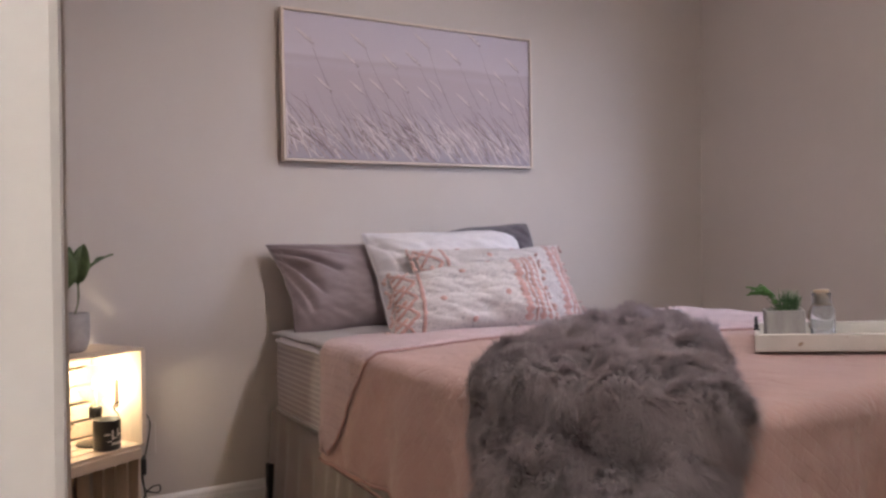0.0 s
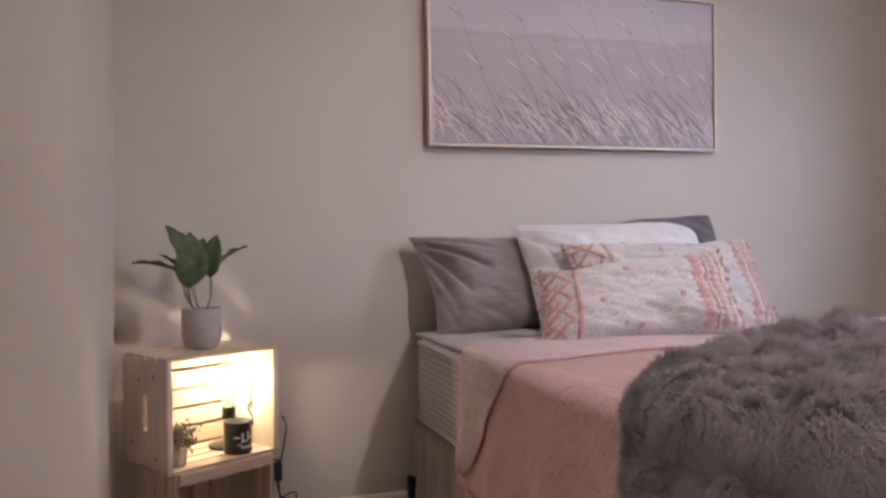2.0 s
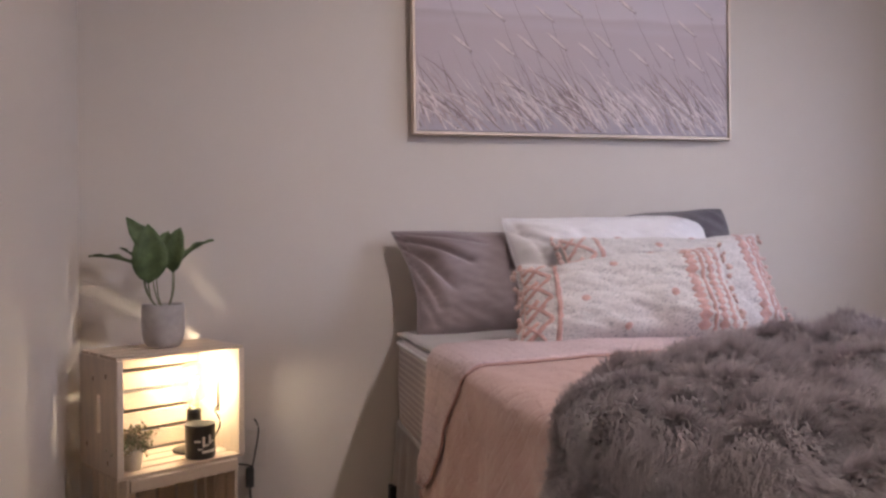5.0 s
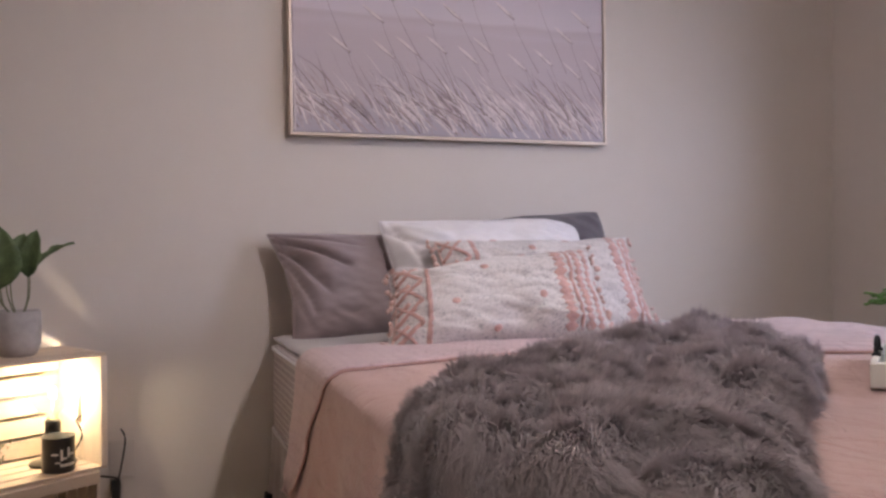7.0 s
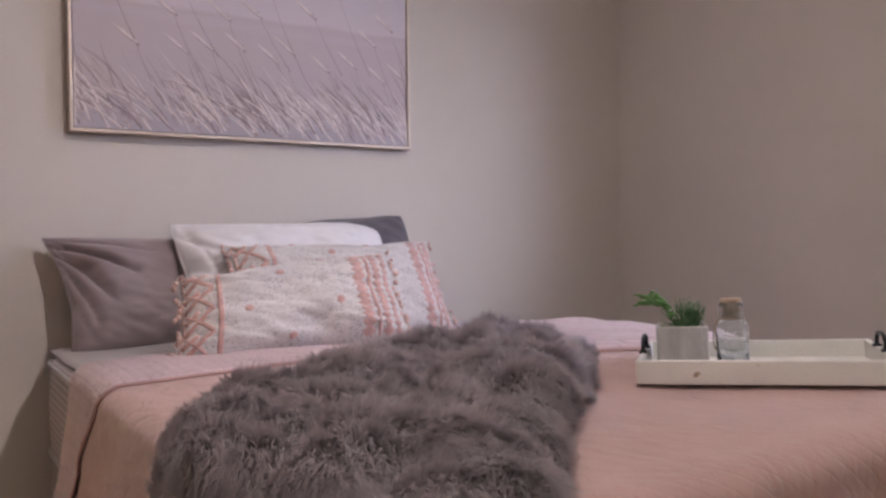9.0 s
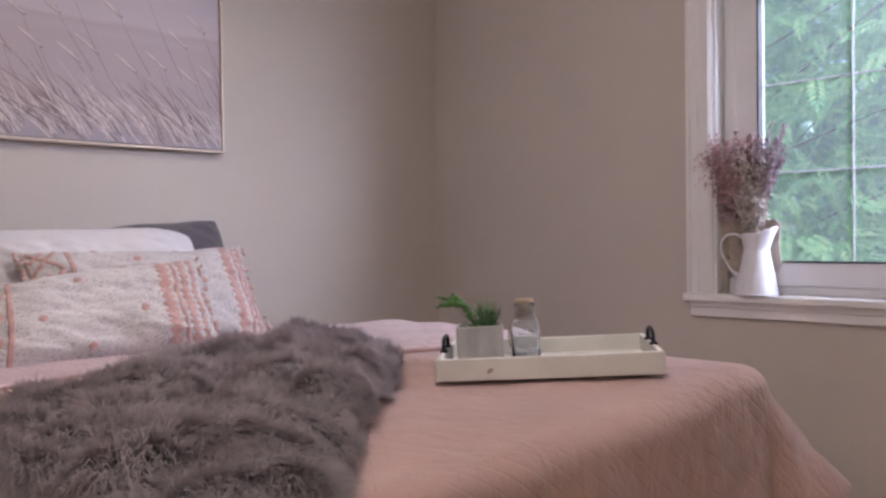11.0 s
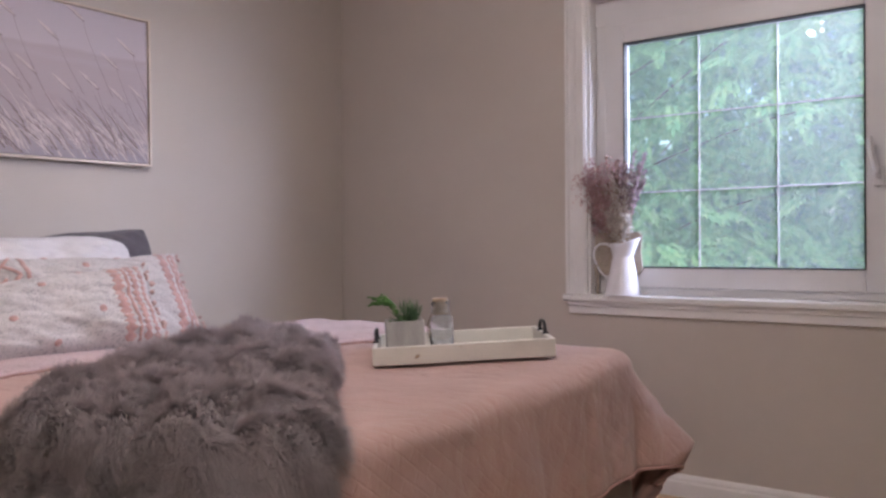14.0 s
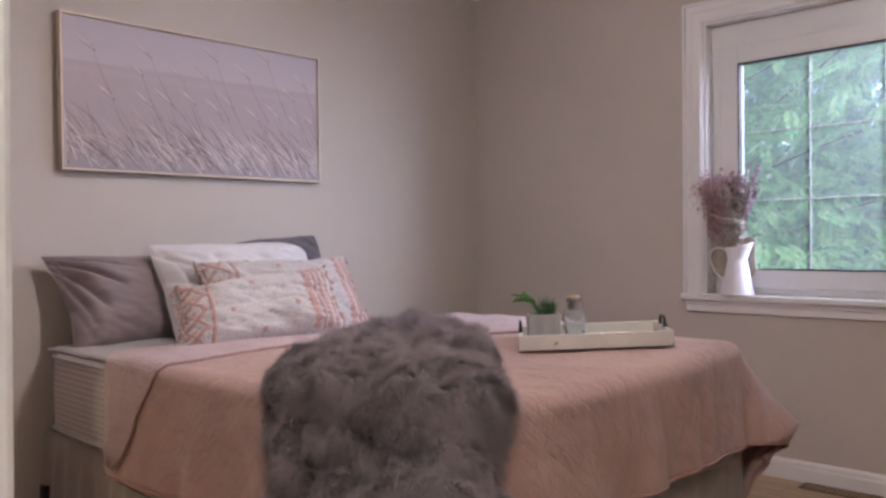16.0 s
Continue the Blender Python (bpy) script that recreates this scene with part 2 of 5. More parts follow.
def speckled():
    """Off-white weave with broken grey flecks in rows."""
    m = mat("white_fleck_weave", (0.60, 0.555, 0.55), 0.95, 0.05, 10, 0.5, 350, sheen=0.3)
    nt = m.node_tree
    b = bsdf(m)
    old = b.inputs["Base Color"].links[0].from_socket
    tc = nt.nodes.new("ShaderNodeTexCoord")
    mp = nt.nodes.new("ShaderNodeMapping")
    mp.inputs["Scale"].default_value = (150, 60, 400)
    nt.links.new(tc.outputs["Object"], mp.inputs[0])
    nz = nt.nodes.new("ShaderNodeTexNoise")
    nz.inputs["Scale"].default_value, nz.inputs["Detail"].default_value = 1.0, 2
    nt.links.new(mp.outputs[0], nz.inputs["Vector"])
    big = nt.nodes.new("ShaderNodeTexNoise")
    big.inputs["Scale"].default_value = 22
    nt.links.new(tc.outputs["Object"], big.inputs["Vector"])
    add = nt.nodes.new("ShaderNodeMath")
    add.operation = "MULTIPLY_ADD"
    add.inputs[1].default_value = 0.16
    nt.links.new(big.outputs[0], add.inputs[0])
    nt.links.new(nz.outputs[0], add.inputs[2])
    rp = nt.nodes.new("ShaderNodeValToRGB")
    rp.color_ramp.elements[0].position, rp.color_ramp.elements[1].position = 0.625, 0.69
    nt.links.new(add.outputs[0], rp.inputs[0])
    mx = nt.nodes.new("ShaderNodeMix")
    mx.data_type = "RGBA"
    nt.links.new(rp.outputs[0], mx.inputs[0])
    nt.links.new(old, mx.inputs[6])
    mx.inputs[7].default_value = (0.34, 0.32, 0.33, 1)
    nt.links.new(mx.outputs[2], b.inputs["Base Color"])
    return m


FLECK = speckled()


def ticking():
    """Mauve-grey side cloth of the mattress with a small woven lattice in white."""
    m = mat("lattice_print_ticking", (0.33, 0.285, 0.295), 0.85, 0.06, 6, 0.2, 300)
    nt = m.node_tree
    b = bsdf(m)
    old = b.inputs["Base Color"].links[0].from_socket
    tc = nt.nodes.new("ShaderNodeTexCoord")
    mp = nt.nodes.new("ShaderNodeMapping")
    mp.inputs["Rotation"].default_value = (radians(90), 0, radians(90))
    nt.links.new(tc.outputs["Object"], mp.inputs[0])
    br = nt.nodes.new("ShaderNodeTexBrick")
    br.inputs["Scale"].default_value = 1.0
    br.inputs["Brick Width"].default_value, br.inputs["Row Height"].default_value = 0.020, 0.019
    br.inputs["Mortar Size"].default_value = 0.0028
    br.inputs["Color1"].default_value = br.inputs["Color2"].default_value = (0, 0, 0, 1)
    br.inputs["Mortar"].default_value = (1, 1, 1, 1)
    sep = nt.nodes.new("ShaderNodeSeparateXYZ")
    nt.links.new(tc.outputs["Object"], sep.inputs[0])
    com = nt.nodes.new("ShaderNodeCombineXYZ")
    sm = nt.nodes.new("ShaderNodeMath")
    nt.links.new(sep.outputs[0], sm.inputs[0])
    nt.links.new(sep.outputs[1], sm.inputs[1])
    nt.links.new(sm.outputs[0], com.inputs[0])
    nt.links.new(sep.outputs[2], com.inputs[1])
    nt.links.new(com.outputs[0], br.inputs["Vector"])
    mx = nt.nodes.new("ShaderNodeMix")
    mx.data_type = "RGBA"
    nt.links.new(br.outputs[0], mx.inputs[0])
    nt.links.new(old, mx.inputs[6])
    mx.inputs[7].default_value = (0.52, 0.475, 0.48, 1)
    nt.links.new(mx.outputs[2], b.inputs["Base Color"])
    return m


TICK = ticking()


def distressed():
    m = mat("chalky_white_distressed_paint", (0.68, 0.65, 0.60), 0.7, 0.05, 10, 0.2, 200)
    nt = m.node_tree
    b = bsdf(m)
    old = b.inputs["Base Color"].links[0].from_socket
    tc = nt.nodes.new("ShaderNodeTexCoord")
    nz = nt.nodes.new("ShaderNodeTexNoise")
    nz.inputs["Scale"].default_value, nz.inputs["Detail"].default_value = 14, 8
    nt.links.new(tc.outputs["Object"], nz.inputs["Vector"])
    rp = nt.nodes.new("ShaderNodeValToRGB")
    rp.color_ramp.elements[0].position, rp.color_ramp.elements[1].position = 0.71, 0.74
    nt.links.new(nz.outputs[0], rp.inputs[0])
    mx = nt.nodes.new("ShaderNodeMix")
    mx.data_type = "RGBA"
    nt.links.new(rp.outputs[0], mx.inputs[0])
    nt.links.new(old, mx.inputs[6])
    mx.inputs[7].default_value = (0.34, 0.24, 0.17, 1)
    nt.links.new(mx.outputs[2], b.inputs["Base Color"])
    return m


CHALK = distressed()


def canvas_paint():
    """Lavender sky over a dusty-rose field, in soft horizontal washes."""
    m = mat("painted_canvas", (0.5, 0.4, 0.42), 0.75, 0.04, 6, 0.35, 700)
    nt = m.node_tree
    b = bsdf(m)
    tc = nt.nodes.new("ShaderNodeTexCoord")
    sep = nt.nodes.new("ShaderNodeSeparateXYZ")
    nt.links.new(tc.outputs["Object"], sep.inputs[0])
    mp = nt.nodes.new("ShaderNodeMapping")
    mp.inputs["Scale"].default_value = (1.5, 1, 14)
    nt.links.new(tc.outputs["Object"], mp.inputs[0])
    nz = nt.nodes.new("ShaderNodeTexNoise")
    nz.inputs["Scale"].default_value, nz.inputs["Detail"].default_value = 2.0, 5
    nt.links.new(mp.outputs[0], nz.inputs["Vector"])
    ma = nt.nodes.new("ShaderNodeMath")
    ma.operation = "MULTIPLY_ADD"
    ma.inputs[1].default_value = 0.05
    nt.links.new(nz.outputs[0], ma.inputs[0])
    nt.links.new(sep.outputs[2], ma.inputs[2])
    rp = nt.nodes.new("ShaderNodeValToRGB")
    stops = ((0.0, (0.37, 0.33, 0.375)), (0.22, (0.44, 0.375, 0.40)), (0.60, (0.46, 0.39, 0.415)), (0.64, (0.48, 0.415, 0.45)), (0.685, (0.455, 0.385, 0.41)), (0.71, (0.53, 0.465, 0.505)), (1.0, (0.49, 0.44, 0.495)))
    el = rp.color_ramp.elements
    while len(el) < len(stops):
        el.new(0.5)
    for e, (p, c) in zip(el, stops):
        e.position, e.color = p, (*c, 1)
    mr = nt.nodes.new("ShaderNodeMapRange")
    mr.inputs[1].default_value, mr.inputs[2].default_value = -0.26, 0.32
    nt.links.new(ma.outputs[0], mr.inputs[0])
    nt.links.new(mr.outputs[0], rp.inputs[0])
    nt.links.new(rp.outputs[0], b.inputs["Base Color"])
    return m


CANVAS = canvas_paint()
P_LIGHT = mat("pale_paint_stroke", (0.66, 0.57, 0.57), 0.7, 0.15, 30)
P_DARK = mat("mauve_paint_stroke", (0.30, 0.23, 0.235), 0.7, 0.2, 30)
P_MID = mat("rose_paint_stroke", (0.46, 0.365, 0.37), 0.7, 0.2, 30)


def fur_mat(name, lo, hi):
    m = bpy.data.materials.new(name)
    m.use_nodes = True
    nt = m.node_tree
    b = bsdf(m)
    g = nt.nodes.new("ShaderNodeNewGeometry")
    tc = nt.nodes.new("ShaderNodeTexCoord")
    nz = nt.nodes.new("ShaderNodeTexNoise")
    nz.inputs["Scale"].default_value = 9
    nt.links.new(tc.outputs["Object"], nz.inputs["Vector"])
    ma = nt.nodes.new("ShaderNodeMath")
    ma.operation = "MULTIPLY_ADD"
    ma.inputs[1].default_value = 0.45
    nt.links.new(g.outputs["Random Per Island"], ma.inputs[0])
    nt.links.new(nz.outputs[0], ma.inputs[2])
    rp = nt.nodes.new("ShaderNodeValToRGB")
    rp.color_ramp.elements[0].position, rp.color_ramp.elements[1].position = 0.35, 1.0
    rp.color_ramp.elements[0].color, rp.color_ramp.elements[1].color = (*lo, 1), (*hi, 1)
    nt.links.new(ma.outputs[0], rp.inputs[0])
    nt.links.new(rp.outputs[0], b.inputs["Base Color"])
    b.inputs["Roughness"].default_value = 0.7
    b.inputs["Specular IOR Level"].default_value = 0.3
    b.inputs["Sheen Weight"].default_value = 0.4
    tr = nt.nodes.new("ShaderNodeBsdfTranslucent")
    nt.links.new(rp.outputs[0], tr.inputs[0])
    mx = nt.nodes.new("ShaderNodeMixShader")
    mx.inputs[0].default_value = 0.5
    nt.links.new(b.outputs[0], mx.inputs[1])
    nt.links.new(tr.outputs[0], mx.inputs[2])
    nt.links.new(mx.outputs[0], nt.nodes["Material Output"].inputs[0])
    return m


FUR = fur_mat("warm_grey_faux_fur", (0.36, 0.308, 0.318), (0.57, 0.498, 0.512))


def foliage(name, lo, hi, trans):
    m = bpy.data.materials.new(name)
    m.use_nodes = True
    nt = m.node_tree
    b = bsdf(m)
    g = nt.nodes.new("ShaderNodeNewGeometry")
    rp = nt.nodes.new("ShaderNodeValToRGB")
    rp.color_ramp.elements[0].color, rp.color_ramp.elements[1].color = (*lo, 1), (*hi, 1)
    nt.links.new(g.outputs["Random Per Island"], rp.inputs[0])
    nt.links.new(rp.outputs[0], b.inputs["Base Color"])
    b.inputs["Roughness"].default_value = 0.85
    b.inputs["Specular IOR Level"].default_value = 0.15
    tr = nt.nodes.new("ShaderNodeBsdfTranslucent")
    nt.links.new(rp.outputs[0], tr.inputs[0])
    mx = nt.nodes.new("ShaderNodeMixShader")
    mx.inputs[0].default_value = trans
    nt.links.new(b.outputs[0], mx.inputs[1])
    nt.links.new(tr.outputs[0], mx.inputs[2])
    nt.links.new(mx.outputs[0], nt.nodes["Material Output"].inputs[0])
    return m


MAPLE = foliage("maple_leaf_green", (0.15, 0.36, 0.18), (0.36, 0.53, 0.26), 0.5)
# farther leaves: shade and bluish haze are put into the green
MAPLE_FAR = foliage("hazed_shaded_leaf_green", (0.10, 0.24, 0.17), (0.24, 0.38, 0.27), 0.5)

# ---- mesh tools ----


def thing(name, label, category, m=None, group="", kind=""):
    """An Empty that carries the parts of a thing."""
    ob = new(name)
    ob.empty_display_size = 0.05
    if m is not None:
        ob.matrix_world = m
    return tagged(ob, label, category, group, kind)


def part(name, bm, material, parent=None, label="", smooth=False, m=None):
    me = bpy.data.meshes.new(name)
    bm.to_mesh(me)
    bm.free()
    return link(name, me, material, parent, label, smooth, m)


def link(name, me, material, parent=None, label="", smooth=False, m=None):
    if not me.materials:
        me.materials.append(material)
    if smooth:
        me.shade_smooth()
    ob = new(name, me)
    if parent is not None:
        ob.parent = parent
    if m is not None:
        ob.matrix_basis = m
    return tagged(ob, label)


def box(bm, lo, hi, m=None, bevel=0.0):
    a, b = Vector(lo), Vector(hi)
    r = bmesh.ops.create_cube(bm, size=1.0, matrix=Matrix.Translation((a + b) / 2) @ Matrix.Diagonal((*(b - a), 1)))
    if bevel:
        edges = list({e for v in r["verts"] for e in v.link_edges})
        out = bmesh.ops.bevel(bm, geom=edges, offset=bevel, segments=2, affect="EDGES", profile=0.5)
        vs = list({v for f in out["faces"] for v in f.verts} | {v for v in r["verts"] if v.is_valid})
    else:
        vs = r["verts"]
    if m is not None:
        bmesh.ops.transform(bm, matrix=m, verts=vs)
    return bm


def boxes(*items, bevel=0.0, m=None):
    bm = bmesh.new()
    for lo, hi in items:
        box(bm, lo, hi, m, bevel)
    return bm


def grid_mesh(name, f, nu, nv, closed_u=False, uv=None):
    """A sheet of nu by nv cells over f(u, v), u and v from 0 to 1."""
    cols = nu if closed_u else nu + 1
    verts = [f(i / nu, j / nv) for j in range(nv + 1) for i in range(cols)]
    faces = [(j * cols + i, j * cols + (i + 1) % cols, (j + 1) * cols + (i + 1) % cols, (j + 1) * cols + i) for j in range(nv) for i in range(nu)]
    me = bpy.data.meshes.new(name)
    me.from_pydata([tuple(v) for v in verts], [], faces)
    if uv:
        layer = me.uv_layers.new(name="cloth")
        for lp in me.loops:
            layer.data[lp.index].uv = (lp.vertex_index % cols / nu * uv[0], lp.vertex_index // cols / nv * uv[1])
    return me


def lathe(profile, n=32):
    """Turns a profile of (radius, height) round the z axis."""
    bm = bmesh.new()
    rings = []
    for r, z in profile:
        if r < 1e-6:
            rings.append([bm.verts.new((0, 0, z))])
        else:
            rings.append([bm.verts.new((r * math.cos(2 * math.pi * i / n), r * math.sin(2 * math.pi * i / n), z)) for i in range(n)])
    for a, b in zip(rings, rings[1:]):
        for i in range(n):
            j = (i + 1) % n
            if len(a) == 1 and len(b) == 1:
                continue
            if len(a) == 1:
                bm.faces.new((a[0], b[j], b[i]))
            elif len(b) == 1:
                bm.faces.new((a[i], a[j], b[0]))
            else:
                bm.faces.new((a[i], a[j], b[j], b[i]))
    bmesh.ops.recalc_face_normals(bm, faces=bm.faces)
    return bm


def tube(bm, pts, radius, n=6, taper=1.0, flat=1.0, ref=None):
    """A round bar along pts; flat squeezes it along its second axis."""
    pts = [Vector(p) for p in pts]
    rings = []
    for i, p in enumerate(pts):
        d = (pts[min(i + 1, len(pts) - 1)] - pts[max(i - 1, 0)]).normalized()
        s = d.cross(ref or (Vector((0, 0, 1)) if abs(d.z) < 0.9 else Vector((0, 1, 0)))).normalized()
        t = d.cross(s)
        r = radius * (1 + (taper - 1) * i / max(1, len(pts) - 1))
        rings.append([bm.verts.new(p + r * (math.cos(2 * math.pi * k / n) * s + flat * math.sin(2 * math.pi * k / n) * t)) for k in range(n)])
    for a, b in zip(rings, rings[1:]):
        for k in range(n):
            bm.faces.new((a[k], a[(k + 1) % n], b[(k + 1) % n], b[k]))
    bm.faces.new(rings[0][::-1])
    bm.faces.new(rings[-1])
    return bm


def smooth_path(pts, n=6):
    """Points of a smooth line through pts."""
    pts = [Vector(p) for p in pts]
    out = []
    for i in range(len(pts) - 1):
        a, b, c, d = pts[max(i - 1, 0)], pts[i], pts[i + 1], pts[min(i + 2, len(pts) - 1)]
        for k in range(n):
            t = k / n
            out.append(0.5 * (2 * b + (c - a) * t + (2 * a - 5 * b + 4 * c - d) * t * t + (3 * b - a - 3 * c + d) * t ** 3))
    return out + [pts[-1]]


def solidify(ob, t, offset=-1.0):
    md = ob.modifiers.new("thickness", "SOLIDIFY")
    md.thickness, md.offset = t, offset
    return ob


def nz3(x, y, z=0.0):
    return noise.noise(Vector((x, y, z)))


# ---- room ----
WX, EX, NY, SY, TOP = 0.045, 3.44, 3.015, -0.75, 2.45
DOOR_Y0, DOOR_Y1, DOOR_Z = -0.56, 0.288, 2.04
WIN_Y0, WIN_Y1, WIN_Z0, WIN_Z1 = 0.43, 1.605, 0.787, 2.045


def structure(name, bm, material, label, category):
    return tagged(part(name, bm, material), label, category, kind="structure")


structure("wall_north", boxes(((-1.3, NY, 0), (EX + 0.2, NY + 0.15, TOP))), WALL, "plain greige painted bedroom wall behind the bed", "wall")
structure("wall_west", boxes(((WX - 0.13, DOOR_Y1 + 0.135, 0), (WX, NY, TOP)), ((WX - 0.13, SY, 0), (WX, DOOR_Y0 - 0.02, TOP)), ((WX - 0.13, DOOR_Y0 - 0.02, DOOR_Z + 0.02), (WX, DOOR_Y1 + 0.135, TOP))), WALL, "plain greige painted wall with the open doorway", "wall")
structure("wall_east", boxes(((EX, SY, 0), (EX + 0.2, WIN_Y0, TOP)), ((EX, WIN_Y1, 0), (EX + 0.2, NY, TOP)), ((EX, WIN_Y0, 0), (EX + 0.2, WIN_Y1, WIN_Z0 - 0.02)), ((EX, WIN_Y0, WIN_Z1), (EX + 0.2, WIN_Y1, TOP))), WALL, "plain greige painted wall with the window", "wall")
structure("wall_south", boxes(((-1.3, SY - 0.15, 0), (EX + 0.2, SY, TOP))), WALL, "plain greige painted wall", "wall")
structure("wall_hall", boxes(((-1.45, SY - 0.15, 0), (-1.3, NY + 0.15, TOP))), WALL, "plain greige painted hallway wall", "wall")
structure("ceiling", boxes(((-1.45, SY - 0.15, TOP), (EX + 0.2, NY + 0.15, TOP + 0.12))), CEIL, "flat white painted ceiling", "ceiling")

# white trim: door lining, door casing, baseboards
structure("trim_door", boxes(((WX - 0.14, DOOR_Y1, 0), (WX - 0.015, DOOR_Y1 + 0.134, DOOR_Z)), ((WX - 0.14, DOOR_Y0 - 0.022, 0), (WX - 0.022, DOOR_Y0, DOOR_Z)), ((WX - 0.14, DOOR_Y0 - 0.022, DOOR_Z), (WX - 0.022, DOOR_Y1 + 0.022, DOOR_Z + 0.02)), bevel=0.004), TRIM, "white painted wooden door lining", "door frame")


def baseboard(name, p, q, inward):
    """A moulded board along p to q, with a rounded shoulder."""
    prof = ((0, 0), (0.014, 0), (0.014, 0.062), (0.011, 0.070), (0.011, 0.082), (0.006, 0.092), (0, 0.095))
    bm = bmesh.new()
    a, b, n = Vector((*p, 0)), Vector((*q, 0)), Vector((*inward, 0))
    rows = [[bm.verts.new(e + n * d + Vector((0, 0, z))) for d, z in prof] for e in (a, b)]
    k = len(prof)
    for i in range(k):
        bm.faces.new((rows[0][i], rows[0][(i + 1) % k], rows[1][(i + 1) % k], rows[1][i]))
    bm.faces.new(rows[0])
    bm.faces.new(rows[1][::-1])
    bmesh.ops.recalc_face_normals(bm, faces=bm.faces)
    structure(name, bm, TRIM, "white painted moulded wooden baseboard", "baseboard")


baseboard("baseboard_north", (WX, NY), (EX, NY), (0, -1))
baseboard("baseboard_east", (EX, NY - 0.014), (EX, SY), (-1, 0))
baseboard("baseboard_west", (WX, NY - 0.014), (WX, DOOR_Y1 + 0.135), (1, 0))

# window: casing, stool and apron, vinyl frame, sash with bars
window = thing("window_1", "white vinyl window with nine small panes and painted casing", "window", kind="structure")


def casing_strip(bm, a, b, side, up):
    """A moulded casing board between two corners of the opening; side points away from the opening."""
    prof = ((0, 0), (0, 0.012), (0.012, 0.020), (0.045, 0.020), (0.055, 0.014), (0.080, 0.014), (0.086, 0.022), (0.096, 0.022), (0.096, 0))
    a, b, s = Vector(a), Vector(b), Vector(side)
    rows = []
    for e, sg in ((a, -1), (b, 1)):
        rows.append([bm.verts.new(e + s * d + Vector(up) * sg * d + Vector((-h, 0, 0))) for d, h in prof])
    k = len(prof)
    for i in range(k):
        bm.faces.new((rows[0][i], rows[0][(i + 1) % k], rows[1][(i + 1) % k], rows[1][i]))
    bm.faces.new(rows[0])
    bm.faces.new(rows[1][::-1])


bm = bmesh.new()
casing_strip(bm, (EX, WIN_Y1, WIN_Z0), (EX, WIN_Y1, WIN_Z1), (0, 1, 0), (0, 0, 0))
bm2 = [v for v in bm.verts if v.co.z > WIN_Z1 - 1e-4]
for v in bm2:
    v.co.z += v.co.y - WIN_Y1
casing_strip(bm, (EX, WIN_Y0, WIN_Z0), (EX, WIN_Y0, WIN_Z1), (0, -1, 0), (0, 0, 0))
for v in bm.verts:
    if v.co.y < WIN_Y0 - 1e-4 and v.co.z > WIN_Z1 - 1e-4:
        v.co.z += WIN_Y0 - v.co.y
casing_strip(bm, (EX, WIN_Y0, WIN_Z1), (EX, WIN_Y1, WIN_Z1), (0, 0, 1), (0, 1, 0))
bmesh.ops.recalc_face_normals(bm, faces=bm.faces)
part("casing", bm, TRIM, window)
part("window_stool", boxes(((EX - 0.045, WIN_Y0 - 0.115, WIN_Z0 - 0.022), (EX + 0.16, WIN_Y1 + 0.102, WIN_Z0 + 0.006)), bevel=0.006), TRIM, window)
part("apron", boxes(((EX - 0.016, WIN_Y0 - 0.09, WIN_Z0 - 0.076), (EX - 0.001, WIN_Y1 + 0.085, WIN_Z0 - 0.0225)), ((EX - 0.026, WIN_Y0 - 0.09, WIN_Z0 - 0.042), (EX - 0.0165, WIN_Y1 + 0.085, WIN_Z0 - 0.0225)), bevel=0.003), TRIM, window)
part("jamb_lining", boxes(((EX - 0.002, WIN_Y1 - 0.012, WIN_Z0 + 0.006), (EX + 0.16, WIN_Y1 - 0.001, WIN_Z1 - 0.001)), ((EX - 0.002, WIN_Y0 + 0.001, WIN_Z0 + 0.006), (EX + 0.16, WIN_Y0 + 0.012, WIN_Z1 - 0.001)), ((EX - 0.002, WIN_Y0 + 0.012, WIN_Z1 - 0.012), (EX + 0.16, WIN_Y1 - 0.012, WIN_Z1 - 0.001))), TRIM, window)
FX = EX + 0.085


def ring(x0, x1, y0, y1, z0, z1, w, bevel=0.004):
    return boxes(((x0, y0, z0), (x1, y0 + w, z1)), ((x0, y1 - w, z0), (x1, y1, z1)), ((x0, y0 + w, z0), (x1, y1 - w, z0 + w)), ((x0, y0 + w, z1 - w), (x1, y1 - w, z1)), bevel=bevel)


part("window_frame", ring(FX - 0.02, FX + 0.06, WIN_Y0 + 0.012, WIN_Y1 - 0.012, WIN_Z0 + 0.006, WIN_Z1 - 0.012, 0.042), PVC, window)
part("head_filler", boxes(((FX - 0.026, WIN_Y0 + 0.0125, 1.9285), (FX - 0.0205, WIN_Y1 - 0.0125, WIN_Z1 - 0.0125)), ((FX - 0.0205, WIN_Y0 + 0.0545, 1.9285), (FX + 0.05, WIN_Y1 - 0.0545, WIN_Z1 - 0.0545))), PVC, window)
SY0, SY1, SZ0, SZ1 = 0.488, 1.549, 0.822, 1.928
sash = part("sash", ring(FX - 0.032, FX + 0.03, SY0 - 0.012, SY1, SZ0, SZ1, 0.086, 0.006), PVC, window)
GY0, GY1, GZ0, GZ1 = SY0 + 0.074, SY1 - 0.086, SZ0 + 0.086, SZ1 - 0.086
part("gasket", ring(FX - 0.034, FX + 0.003, GY0 - 0.004, GY1 + 0.004, GZ0 - 0.004, GZ1 + 0.004, 0.0065, 0.001), GASKET, sash)
pane = part("pane", boxes(((FX + 0.004, GY0, GZ0), (FX + 0.008, GY1, GZ1))), GLASS, sash)
pane.visible_shadow = False
